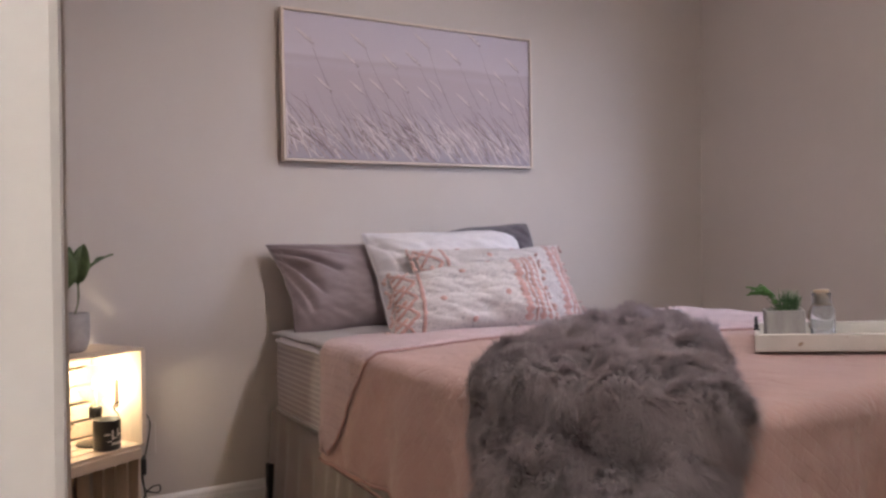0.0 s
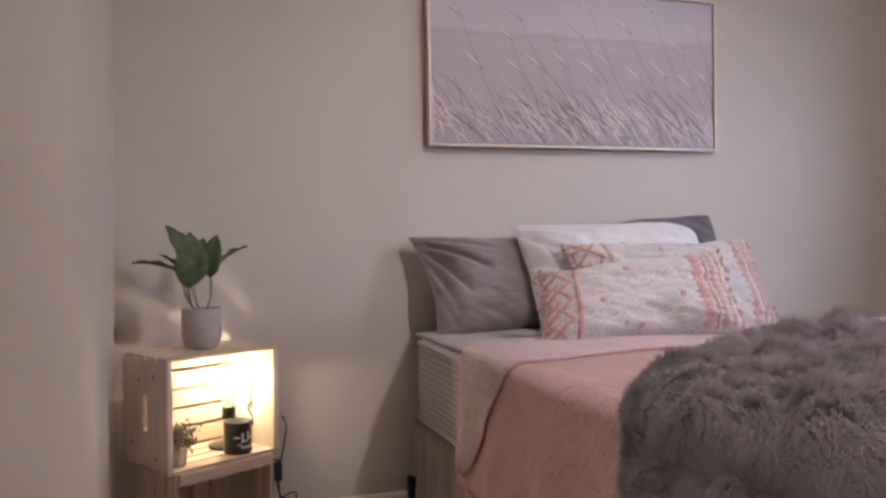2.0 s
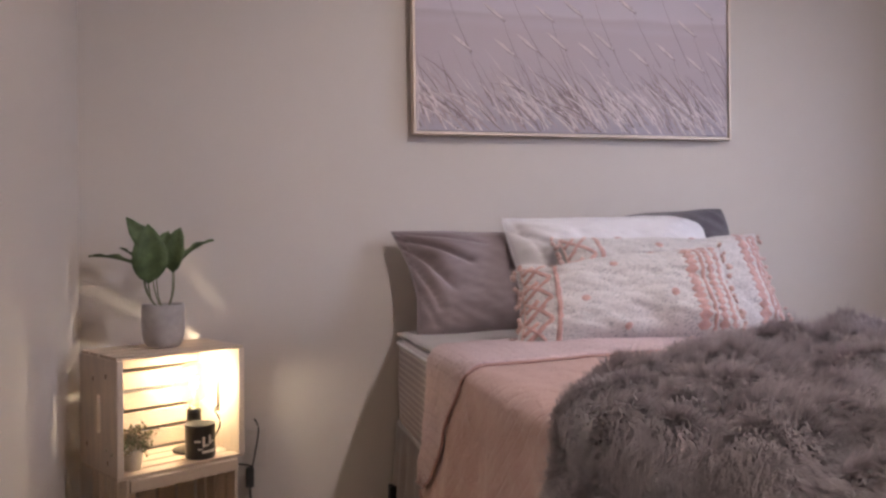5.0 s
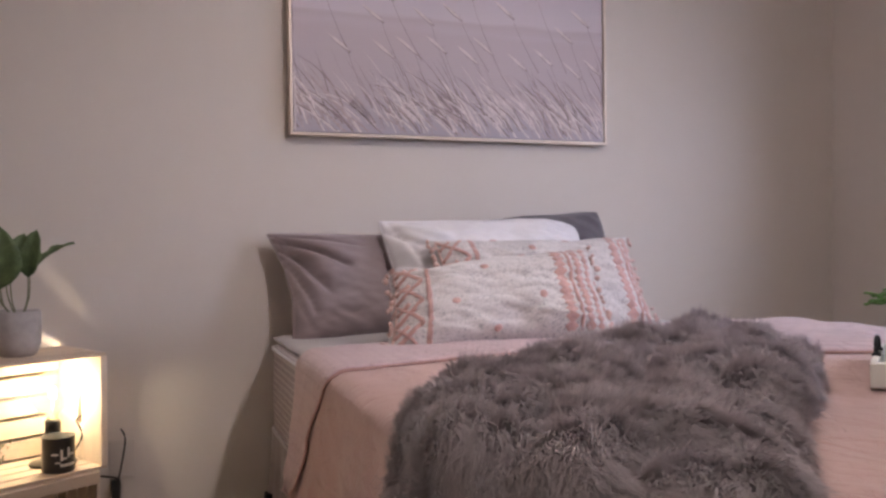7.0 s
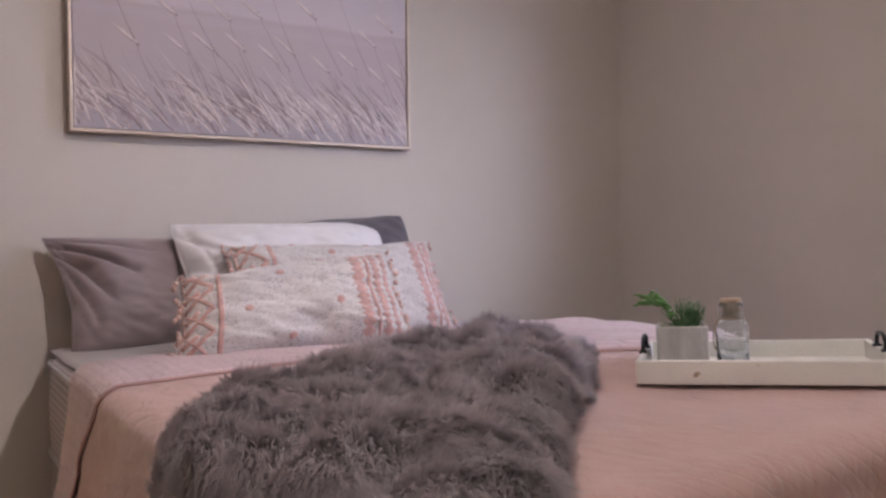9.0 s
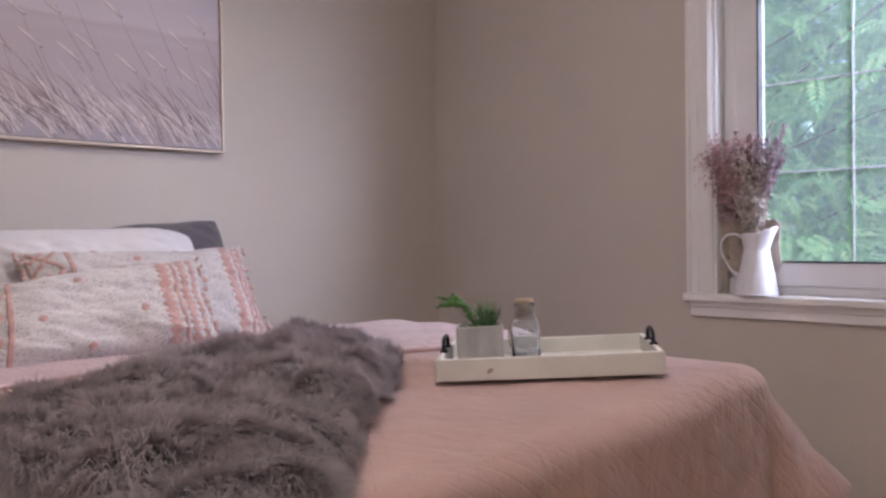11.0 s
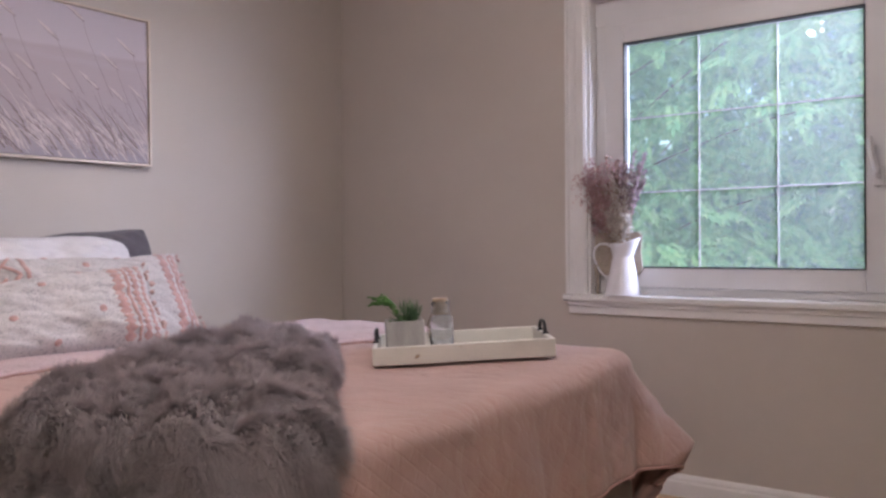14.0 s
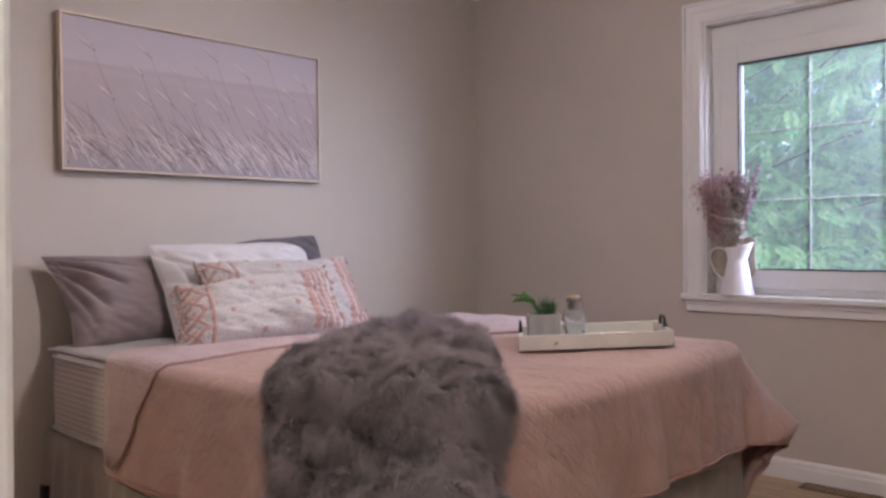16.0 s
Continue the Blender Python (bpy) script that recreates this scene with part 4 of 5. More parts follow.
def boho(name, label, w, h, t, seed, m, tilt_fold, shift=0.0):
    """A long cushion of flecked weave with tufted bars, zigzags, crosses, dots and a pompom edge."""
    f0 = pillow_surface(w, h, t, seed, 0.009, 0.05, 0.0, -0.07 if tilt_fold else 0.0)
    grow = 0.10 if tilt_fold else 0.0

    def f(u, v, side):
        p = f0(u, v, side)
        p.z += grow * h / 2 * max(0, v) * (u + 0.2)
        if tilt_fold and side < 0:
            d = math.hypot((u - 0.12) / 0.16, (v + 0.72) / 0.34)
            p.y += 0.022 * math.exp(-d * d)
        return p
    ob = pillow(name, label, f, FLECK, m)

    def yarn(label_name, lines, r, material=TUFT):
        bm = bmesh.new()
        for uv in lines:
            tube(bm, yarn_path(f, uv), r, 6, 1.0, 0.16, Vector((0, 1, 0)))
        part(label_name, bm, material, ob, smooth=True)
    def band(u0, w, teeth, depth, material=TUFT):
        """A flat tufted strip with saw teeth along both edges."""
        rows, n = [], teeth * 2
        bm = bmesh.new()
        for k in range(n + 1):
            v = -0.95 + 1.90 * k / n
            e = depth * (1 if k % 2 else -1)
            row = []
            for c, lift in ((-1, 0.0), (-0.8, 0.0025), (0, 0.0035), (0.8, 0.0025), (1, 0.0)):
                u = u0 + c * (w + e) + 0.006 * nz3(k * 0.9, c * 2, seed)
                p = f(max(-0.985, min(0.985, u)), v, -1)
                p.y -= lift + 0.0012 * nz3(k * 1.7, c * 3, 2)
                row.append(bm.verts.new(p))
            rows.append(row)
        for a, b in zip(rows, rows[1:]):
            for q in range(4):
                bm.faces.new((a[q], a[q + 1], b[q + 1], b[q]))
        part("tufted_band", bm, material, ob)
    # crosses at one end
    n = 4
    lines = []
    for i in range(n):
        a, b = -0.95 + 1.90 * i / n, -0.95 + 1.90 * (i + 1) / n
        c = (a + b) / 2
        lines += [[(-0.96, a), (-0.84, c), (-0.72, b)], [(-0.96, b), (-0.84, c), (-0.72, a)]]
        lines.append([(-0.96, c), (-0.90, c + 0.10), (-0.84, c + 0.20)])
    for uv in lines:
        yarn("tufted_stripe", [uv], 0.0070)
    yarn("tufted_bar", [[(-0.66, -0.95), (-0.66, 0.95)]], 0.0078)
    yarn("tufted_bar", [[(-0.965, -0.93), (-0.965, 0.93)]], 0.0045, YARN)
    # saw-toothed bands at the other end
    band(0.585 + shift, 0.050, 13, 0.022)
    yarn("tufted_bar", [[(0.685 + shift, -0.95), (0.685 + shift, 0.95)]], 0.0058)
    band(min(0.93, 0.775 + shift), 0.038, 13, 0.020)
    if not shift:
        band(0.885, 0.028, 13, 0.018)
    # dots
    me = None
    for u, v in ((-0.12, 0.56), (-0.43, -0.18), (0.35, -0.22), (0.30, 0.93), (-0.42, 0.93), (-0.09, -0.84)):
        p = f(u, v, -1)
        q = f(u + 0.02, v, -1)
        e = f(u, v + 0.02, -1)
        nrm = (q - p).cross(e - p).normalized()
        if nrm.y > 0:
            nrm = -nrm
        if me is None:
            bm = bmesh.new()
            bmesh.ops.create_icosphere(bm, subdivisions=2, radius=0.012, matrix=Matrix.Diagonal((1, 1, 0.22, 1)))
            for vv in bm.verts:
                vv.co *= 1 + 0.12 * nz3(*(vv.co * 220))
            me = bpy.data.meshes.new("tufted_dot")
            bm.to_mesh(me)
            bm.free()
        link("tufted_dot", me, TUFT, ob, "", True, Matrix.Translation(p + nrm * 0.0005) @ nrm.to_track_quat("Z", "Y").to_matrix().to_4x4())
    # pompoms and fringe along both ends
    bm = bmesh.new()
    bmesh.ops.create_icosphere(bm, subdivisions=2, radius=0.010)
    for vv in bm.verts:
        vv.co *= 1 + 0.25 * nz3(*(vv.co * 300))
    pm = bpy.data.meshes.new("pompom")
    bm.to_mesh(pm)
    bm.free()
    r2 = random.Random(int(seed * 10))
    for u in (-1, 1):
        for i in range(26):
            p = f(u, -0.97 + 1.94 * i / 25, -1) + Vector((u * r2.uniform(-0.012, 0.014), r2.uniform(-0.012, 0.004), r2.uniform(-0.006, 0.006)))
            link("pompom", pm, YARN, ob, "", True, Matrix.Translation(p) @ pose(0, 0, 0, r2.uniform(0, 180), r2.uniform(0, 180), 0) @ Matrix.Diagonal((r2.uniform(0.5, 1.2), r2.uniform(0.4, 0.9), r2.uniform(0.5, 1.2), 1)))
    bm = bmesh.new()
    for i in range(26):
        v = -0.98 + 0.05 * (i % 3)
        u = -0.98 + 1.96 * i / 25 if i % 2 else -0.98 + 0.16 * r2.random()
        p = f(u, -1, -1)
        tube(bm, [p, p + Vector((r2.uniform(-0.012, 0.006), -0.006, -0.006)), p + Vector((r2.uniform(-0.02, 0.01), -0.014, -0.010))], 0.0022, 5)
    tagged(part("fringe", bm, YARN, ob, smooth=True), kind="stuff")
    return ob


boho("boho_cushion", "long flecked cushion with terracotta tufted bands, in front", 0.615, 0.262, 0.16, 1.7, pose(1.533, 2.365, 0.799, -32, -4.2, -9), True)
boho("boho_cushion", "long flecked cushion with terracotta tufted bands, tucked behind", 0.665, 0.355, 0.15, 6.6, pose(1.768, 2.532, 0.824, -34, -1.0, -5), False, 0.16)

# ---- fur throw ----
LEFT_EDGE = smooth_path([(2.06, 2.04, 0), (1.80, 1.99, 0), (1.50, 1.88, 0), (1.17, 1.675, 0), (0.985, 1.505, 0), (0.77, 1.43, 0), (0.60, 1.39, 0)], 8)
RIGHT_EDGE = smooth_path([(1.96, 1.66, 0), (1.72, 1.46, 0), (1.46, 1.22, 0), (1.28, 1.05, 0), (1.17, 0.92, 0), (1.12, 0.75, 0), (1.10, 0.60, 0)], 8)


def rail(pts, t):
    t = min(max(t, 0), 1) * (len(pts) - 1)
    i = min(int(t), len(pts) - 2)
    return pts[i].lerp(pts[i + 1], t - i)


def fur_base(u, v):
    a, b = rail(LEFT_EDGE, v), rail(RIGHT_EDGE, v)
    wob = 0.03 * nz3(v * 7, u * 2, 5)
    p = a.lerp(b, u)
    p.x += wob * 0.6 - 0.15 * 4 * u * (1 - u) * max(0, v - 0.55)
    p.y += wob - 0.30 * 4 * u * (1 - u) * max(0, v - 0.55)
    rim = min(u, 1 - u, v * 1.6, 1.0)
    body = 1 - math.exp(-rim / 0.07)
    lump = 0.034 * nz3(p.x * 7, p.y * 7, 1) + 0.040 * nz3(p.x * 15, p.y * 15, 2) + 0.016 * abs(nz3(p.x * 9 + p.y * 5, p.y * 3, 6))
    end = -0.012 * math.exp(-((v - 0.03) / 0.10) ** 2) * math.exp(-((u - 0.15) / 0.35) ** 2)
    q = drape(p.x, p.y, 0.010 + body * (0.036 + lump) + end, edge=0.06, flare=0.16, wave=1.2)
    # the hanging part bulges outwards in the same lumps
    hang = min(1, max(0, (BT - 0.02 - q.z) / 0.12))
    out = Vector((p.x - max(p.x, BX0 + BR), p.y - max(p.y, BY0 + BR), 0))
    if hang > 0 and out.length > 1e-6:
        q += out.normalized() * hang * body * 1.5 * lump
    return q


throw = thing("fur_throw", "shaggy warm-grey faux-fur throw draped across the bed corner", "throw")
NU, NV = 70, 120
base_me = grid_mesh("backing", fur_base, NU, NV)
solidify(link("backing", base_me, FUR, throw, "", True), 0.012)
g = np.random.default_rng(11)
COUNT = 300000
gv = np.array([v.co for v in base_me.vertices]).reshape(NV + 1, NU + 1, 3)
area = np.linalg.norm(np.cross(gv[:-1, 1:] - gv[:-1, :-1], gv[1:, :-1] - gv[:-1, :-1]), axis=2).ravel()
pick = g.choice(NU * NV, COUNT, p=area / area.sum())
iu, iv = pick % NU, pick // NU
fu, fv = g.random((COUNT, 1)), g.random((COUNT, 1))
p00, p10, p01, p11 = gv[iv, iu], gv[iv, iu + 1], gv[iv + 1, iu], gv[iv + 1, iu + 1]
root = (1 - fv) * ((1 - fu) * p00 + fu * p10) + fv * ((1 - fu) * p01 + fu * p11)
du, dv = p10 - p00, p01 - p00
nrm = np.cross(du, dv)
nrm /= np.linalg.norm(nrm, axis=1)[:, None] + 1e-9
if nrm[:, 2].mean() < 0:
    nrm = -nrm
du /= np.linalg.norm(du, axis=1)[:, None] + 1e-9
dv /= np.linalg.norm(dv, axis=1)[:, None] + 1e-9
swirl = np.array([2.2 * nz3(a * 5, b * 5, c * 5) + 2.4 * nz3(a * 17, b * 17, c * 17 + 3) for a, b, c in root])[:, None]
swirl += g.normal(0, 0.6, (COUNT, 1))
lay = np.cos(swirl + 0.6) * dv + np.sin(swirl + 0.6) * du
up = np.clip(0.95 + 0.7 * np.array([nz3(a * 11, b * 11, c * 11 + 9) for a, b, c in root])[:, None], 0.45, 1.6)
length = (0.028 + 0.030 * g.random((COUNT, 1)))
side = np.cross(lay, nrm)
side /= np.linalg.norm(side, axis=1)[:, None] + 1e-9
w = 0.0006 + 0.0005 * g.random((COUNT, 1))
mid = root + length * (0.40 * lay + 0.55 * up * nrm)
tip = root + length * (1.00 * lay + 0.70 * up * nrm) + g.normal(0, 0.003, (COUNT, 3)) - np.array([0, 0, 0.004])
cell = np.floor(root * 40 + 0.5 * swirl).astype(int)
_, inv = np.unique(cell, axis=0, return_inverse=True)
inv = inv.ravel()
cnt = np.bincount(inv)[:, None]
cen = np.stack([np.bincount(inv, tip[:, i]) for i in range(3)], 1) / cnt
pull = g.uniform(0.05, 0.60, (COUNT, 1))
tip += pull * (cen[inv] - tip)
mid += 0.35 * pull * (cen[inv] - length * 0.3 * nrm - mid)
pts = np.stack([root - side * w, root + side * w, mid + side * w * 0.9, mid - side * w * 0.9, tip], 1).reshape(-1, 3)
me = bpy.data.meshes.new("fur_layer")
k = np.arange(COUNT)[:, None] * 5
quads = (k + np.array([[0, 1, 2, 3]])).tolist()
tris = (k + np.array([[3, 2, 4]])).tolist()
me.from_pydata(pts.tolist(), [], quads + tris)
tagged(link("fur_layer", me, FUR, throw, "long wavy grey pile", True), kind="stuff")

# ---- serving tray with planter and bottle ----
TX, TY, TA = 1.876, 1.459, -52.0
TM = pose(TX, TY, 0.691, 0, 0, TA) @ pose(0, 0, 0, 0, -2.6, 0)
tray = thing("serving_tray", "chalky white distressed wooden tray lying on the coverlet", "tray", TM)
TL, TD, TH = 0.474, 0.335, 0.047
part("bottom", boxes(((0.012, 0.012, 0), (TL - 0.012, TD - 0.012, 0.010)), bevel=0.001), CHALK, tray)
for lo, hi in (((0, 0, 0), (TL, 0.012, TH)), ((0, TD - 0.012, 0), (TL, TD, TH)), ((0, 0.0125, 0), (0.012, TD - 0.0125, TH)), ((TL - 0.012, 0.0125, 0), (TL, TD - 0.0125, TH))):
    part("side_board", boxes((lo, hi), bevel=0.0025), CHALK, tray)
for x in (0.006, TL - 0.006):
    bm = bmesh.new()
    tube(bm, smooth_path([(x, TD / 2 - 0.045, TH), (x, TD / 2 - 0.044, TH + 0.016), (x, TD / 2 - 0.03, TH + 0.028), (x, TD / 2, TH + 0.031), (x, TD / 2 + 0.03, TH + 0.028), (x, TD / 2 + 0.044, TH + 0.016), (x, TD / 2 + 0.045, TH)], 5), 0.0045, 8)
    for s in (-1, 1):
        box(bm, (x - 0.008, TD / 2 + s * 0.045 - 0.009, TH - 0.001), (x + 0.008, TD / 2 + s * 0.045 + 0.009, TH + 0.005), bevel=0.0015)
    part("handle", bm, IRON, tray, "black iron handle", smooth=True)

planter = thing("succulent_planter", "small square concrete planter with green succulents", "planter", TM @ pose(0.083, 0.213, 0.0102, 0, 0, 3))
S = 0.054
bm = bmesh.new()
prof = ((S * 0.93, 0.0), (S, 0.004), (S, 0.084), (S * 0.97, 0.087), (S * 0.86, 0.087), (S * 0.84, 0.078))
rows = [[bm.verts.new((x, y, z)) for x, y in rounded(-s, s, -s, s, 0.005, 3)] for s, z in prof]
for a, b in zip(rows, rows[1:]):
    for i in range(len(a)):
        bm.faces.new((a[i], a[(i + 1) % len(a)], b[(i + 1) % len(a)], b[i]))
bm.faces.new(rows[0][::-1])
bm.faces.new(rows[-1])
part("pot", bm, CONCRETE, planter)
r3 = random.Random(5)


def spike(bm, base, direction, length, w, bend=0.3, n=4):
    """A fleshy pointed leaf."""
    d = Vector(direction).normalized()
    pts = [Vector(base) + d * length * t / n + Vector((0, 0, bend * length * (t / n) ** 2)) for t in range(n + 1)]
    tube(bm, pts, w, 5, 0.15)


bm = bmesh.new()
for i in range(95):
    a, e = r3.uniform(0, 6.283), r3.uniform(0.15, 1.45)
    spike(bm, (0.012 + r3.gauss(0, 0.010), -0.004 + r3.gauss(0, 0.010), 0.078), (math.cos(a) * math.cos(e), math.sin(a) * math.cos(e), math.sin(e)), r3.uniform(0.042, 0.066), 0.0028, 0.15)
part("spiky_rosette", bm, SUCC, planter, "spiky dark green rosette", smooth=True)
bm = bmesh.new()
for i in range(7):
    a = r3.uniform(2.2, 4.0)
    end = Vector((-0.072 + r3.uniform(-0.018, 0.014), 0.01 + r3.uniform(-0.02, 0.02), 0.146 + r3.uniform(-0.014, 0.012)))
    path = smooth_path([(-0.012, 0, 0.078), (-0.034, 0.004, 0.130), end], 5)
    tube(bm, path, 0.0012, 5)
    for j, p in enumerate(path[3:]):
        for s in (-1, 1):
            c = p + Vector((0, s * 0.005, 0.002)) + Vector((r3.gauss(0, 0.003), r3.gauss(0, 0.003), r3.gauss(0, 0.003)))
            bmesh.ops.create_icosphere(bm, subdivisions=1, radius=0.0062, matrix=Matrix.Translation(c) @ Matrix.Diagonal((1.2, 0.9, 0.5, 1)))
part("sprig", bm, SPRIG, planter, "bright green trailing sprig", smooth=True)
bm = bmesh.new()
for i in range(40):
    a = r3.uniform(0, 6.283)
    spike(bm, (r3.uniform(-0.034, 0.034), r3.uniform(-0.034, 0.034), 0.077), (math.cos(a), math.sin(a), 0.8), r3.uniform(0.010, 0.018), 0.002, 0.2, 2)
part("ground_cover", bm, SUCC, planter, smooth=True)

bottle = thing("glass_bottle", "small clear glass bottle with cork and jute tie", "bottle", TM @ pose(0.188, 0.234, 0.0102))
part("glass", lathe([(0, 0), (0.031, 0), (0.034, 0.003), (0.034, 0.080), (0.032, 0.087), (0.0265, 0.092), (0.0245, 0.096), (0.0245, 0.122), (0.0265, 0.124), (0.0265, 0.132), (0.0225, 0.132), (0.0225, 0.096), (0.030, 0.086), (0.0315, 0.078), (0.0315, 0.007), (0, 0.006)], 40), BOTTLE, bottle, smooth=True)
part("cork", lathe([(0, 0.098), (0.0205, 0.098), (0.0220, 0.134), (0.0225, 0.138), (0.021, 0.141), (0, 0.141)], 24), CORK, bottle, "natural cork stopper", smooth=True)
bm = bmesh.new()
tube(bm, [(0.0258 * math.cos(a / 4), 0.0258 * math.sin(a / 4), 0.0975 + 0.0006 * math.sin(a)) for a in range(26)], 0.0016, 6)
tube(bm, smooth_path([(-0.0255, -0.008, 0.0975), (-0.037, -0.012, 0.075), (-0.039, -0.013, 0.045), (-0.035, -0.012, 0.030)], 5), 0.0014, 6)
tube(bm, smooth_path([(-0.0255, -0.008, 0.0975), (-0.034, -0.016, 0.07), (-0.033, -0.018, 0.04), (-0.036, -0.014, 0.032)], 5), 0.0014, 6)
part("jute_tie", bm, JUTE, bottle, smooth=True)
bm = bmesh.new()
for i in range(90):
    a, z = r3.uniform(-180, 60), 0.010 + 0.0072 * r3.randrange(9)
    s = r3.uniform(0.0012, 0.0030)
    box(bm, (0.0340, -s, z), (0.0345, s, z + r3.uniform(0.002, 0.0045)), pose(0, 0, 0, 0, 0, a))
part("label_print", bm, SILVER, bottle, "faint pale printing")

# ---- crates beside the bed ----
CA = 30.13
CM = pose(0.203, 2.607, 0, 0, 0, CA)
CW, CD, CH = 0.376, 0.246, 0.307
WOODR = random.Random(21)


def end_board(w, h, t, hw, hh, hz):
    """A board with a long rounded grip hole, standing in the yz plane, t thick along x."""
    n = 32
    bm = bmesh.new()

    def outer(i):
        a = 2 * math.pi * i / n
        c, s = math.cos(a), math.sin(a)
        k = 1 / max(abs(c), abs(s))
        return (w / 2 + c * k * w / 2, h / 2 + s * k * h / 2)

    def inner(i):
        a = 2 * math.pi * i / n
        c, s = math.cos(a), math.sin(a)
        return (w / 2 + hw * c, hz + (hh - hw) * (1 if s > 0 else -1) * min(1, abs(s) * 3) + hw * s)
    rings = {}
    for x in (0, t):
        rings[x] = ([bm.verts.new((x, *outer(i))) for i in range(n)], [bm.verts.new((x, *inner(i))) for i in range(n)])
    for i in range(n):
        j = (i + 1) % n
        for x in (0, t):
            o, q = rings[x]
            bm.faces.new((o[i], o[j], q[j], q[i]))
        bm.faces.new((rings[0][0][i], rings[0][0][j], rings[t][0][j], rings[t][0][i]))
        bm.faces.new((rings[0][1][i], rings[0][1][j], rings[t][1][j], rings[t][1][i]))
    bmesh.ops.recalc_face_normals(bm, faces=bm.faces)
    bmesh.ops.bevel(bm, geom=[e for e in bm.edges if e.calc_face_angle(0) > 1.2], offset=0.002, segments=1, affect="EDGES")
    return bm


upper = thing("wooden_crate", "raw pine slatted crate on its side, used as a shelf", "crate", CM @ pose(0, 0, 0.343), group="stacked crates")
T = 0.018
part("end_board", end_board(CD, CH, T, 0.0115, 0.052, CH / 2), PINE_V, upper)
part("end_board", end_board(CD, CH, T, 0.0115, 0.052, CH / 2), PINE_V, upper, m=pose(CW - T, 0, 0))
for i in range(5):
    z = 0.004 + i * 0.0605
    part("back_slat", boxes(((0.001, CD - 0.0005, z), (CW - 0.001, CD + 0.009, z + 0.050)), bevel=0.0015), PINE, upper)
for i in range(4):
    y = 0.004 + i * 0.061
    part("top_slat", boxes(((0.001, y, CH), (CW - 0.001, y + 0.051, CH + 0.009)), bevel=0.0015), PINE, upper)
    part("bottom_slat", boxes(((0.001, y, -0.0092), (CW - 0.001, y + 0.051, -0.0002)), bevel=0.0015), PINE, upper)
for y, z in ((0.07, 0.26), (0.155, 0.245), (0.06, 0.03), (0.2, 0.06)):
    bm = bmesh.new()
    bmesh.ops.create_cone(bm, cap_ends=True, segments=12, radius1=0.0045, radius2=0.004, depth=0.001, matrix=pose(-0.0004, y, z, 0, 90, 0) @ Matrix.Diagonal((1.7, 1, 1, 1)))
    part("knot", bm, KNOT, upper, "dark brown knot")

lower = thing("wooden_crate", "raw pine slatted crate standing on end below", "crate", CM @ pose(0.036, 0.004, 0), group="stacked crates")
LW, LH = 0.31, 0.3326
for z in (0, LH - T):
    part("end_board", boxes(((0, 0, z), (LW, CD - 0.01, z + T)), bevel=0.003), PINE, lower)
for i in range(5):
    x = 0.003 + i * 0.0625
    part("back_slat", boxes(((x, CD - 0.0095, 0.002), (x + 0.05, CD - 0.0005, LH - 0.002)), bevel=0.0015), PINE_V, lower)
part("front_rail", boxes(((-0.004, -0.011, LH - 0.034), (LW + 0.004, -0.001, LH - 0.001)), bevel=0.002), PINE, lower)
for x in (-0.0095, LW + 0.0005):
    for i in range(4):
        y = 0.002 + i * 0.0595
        part("side_slat", boxes(((x, y, 0.001), (x + 0.009, y + 0.050, LH - 0.001)), bevel=0.0015), PINE_V, lower)

# globe lamp in the crate
GL = Vector((0.383, 2.868, 0))
FLOOR_Z = 0.3436
gl = thing("globe_lamp", "black table lamp with a large lit amber globe bulb", "lamp", pose(GL.x, GL.y, FLOOR_Z))
part("base", lathe([(0, 0), (0.062, 0), (0.062, 0.005), (0.058, 0.007), (0.012, 0.009), (0, 0.009)], 40), BLACK, gl, smooth=True)
part("socket", lathe([(0.008, 0.008), (0.008, 0.085), (0.021, 0.088), (0.021, 0.122), (0.018, 0.126), (0, 0.126)], 28), BLACK, gl, smooth=True)
R = 0.060
zc = 0.200
prof = [(0.014, 0.126), (0.015, 0.138), (0.024, 0.150)] + [(R * math.cos(radians(a)), zc + R * math.sin(radians(a))) for a in range(-50, 90, 10)] + [(0, zc + R)]
bulb = part("bulb_glass", lathe(prof, 40), GLOBE, gl, "large clear amber glass globe", smooth=True)
solidify(bulb, 0.0012)
bulb.visible_shadow = False
part("glass_stem", tube(bmesh.new(), [(0, 0, 0.126), (0, 0, 0.172)], 0.0035, 8, 0.7), PLATE, gl, smooth=True)
bm = bmesh.new()
for i in range(6):
    a = i * math.pi / 3
    tube(bm, [(0.006 * math.cos(a), 0.006 * math.sin(a), 0.182), (0.010 * math.cos(a + 0.4), 0.012 * math.sin(a + 0.4), 0.198), (0.006 * math.cos(a + 0.8), 0.006 * math.sin(a + 0.8), 0.216)], 0.0010, 5)
part("filament", bm, FILAMENT, gl, "glowing filament", smooth=True)

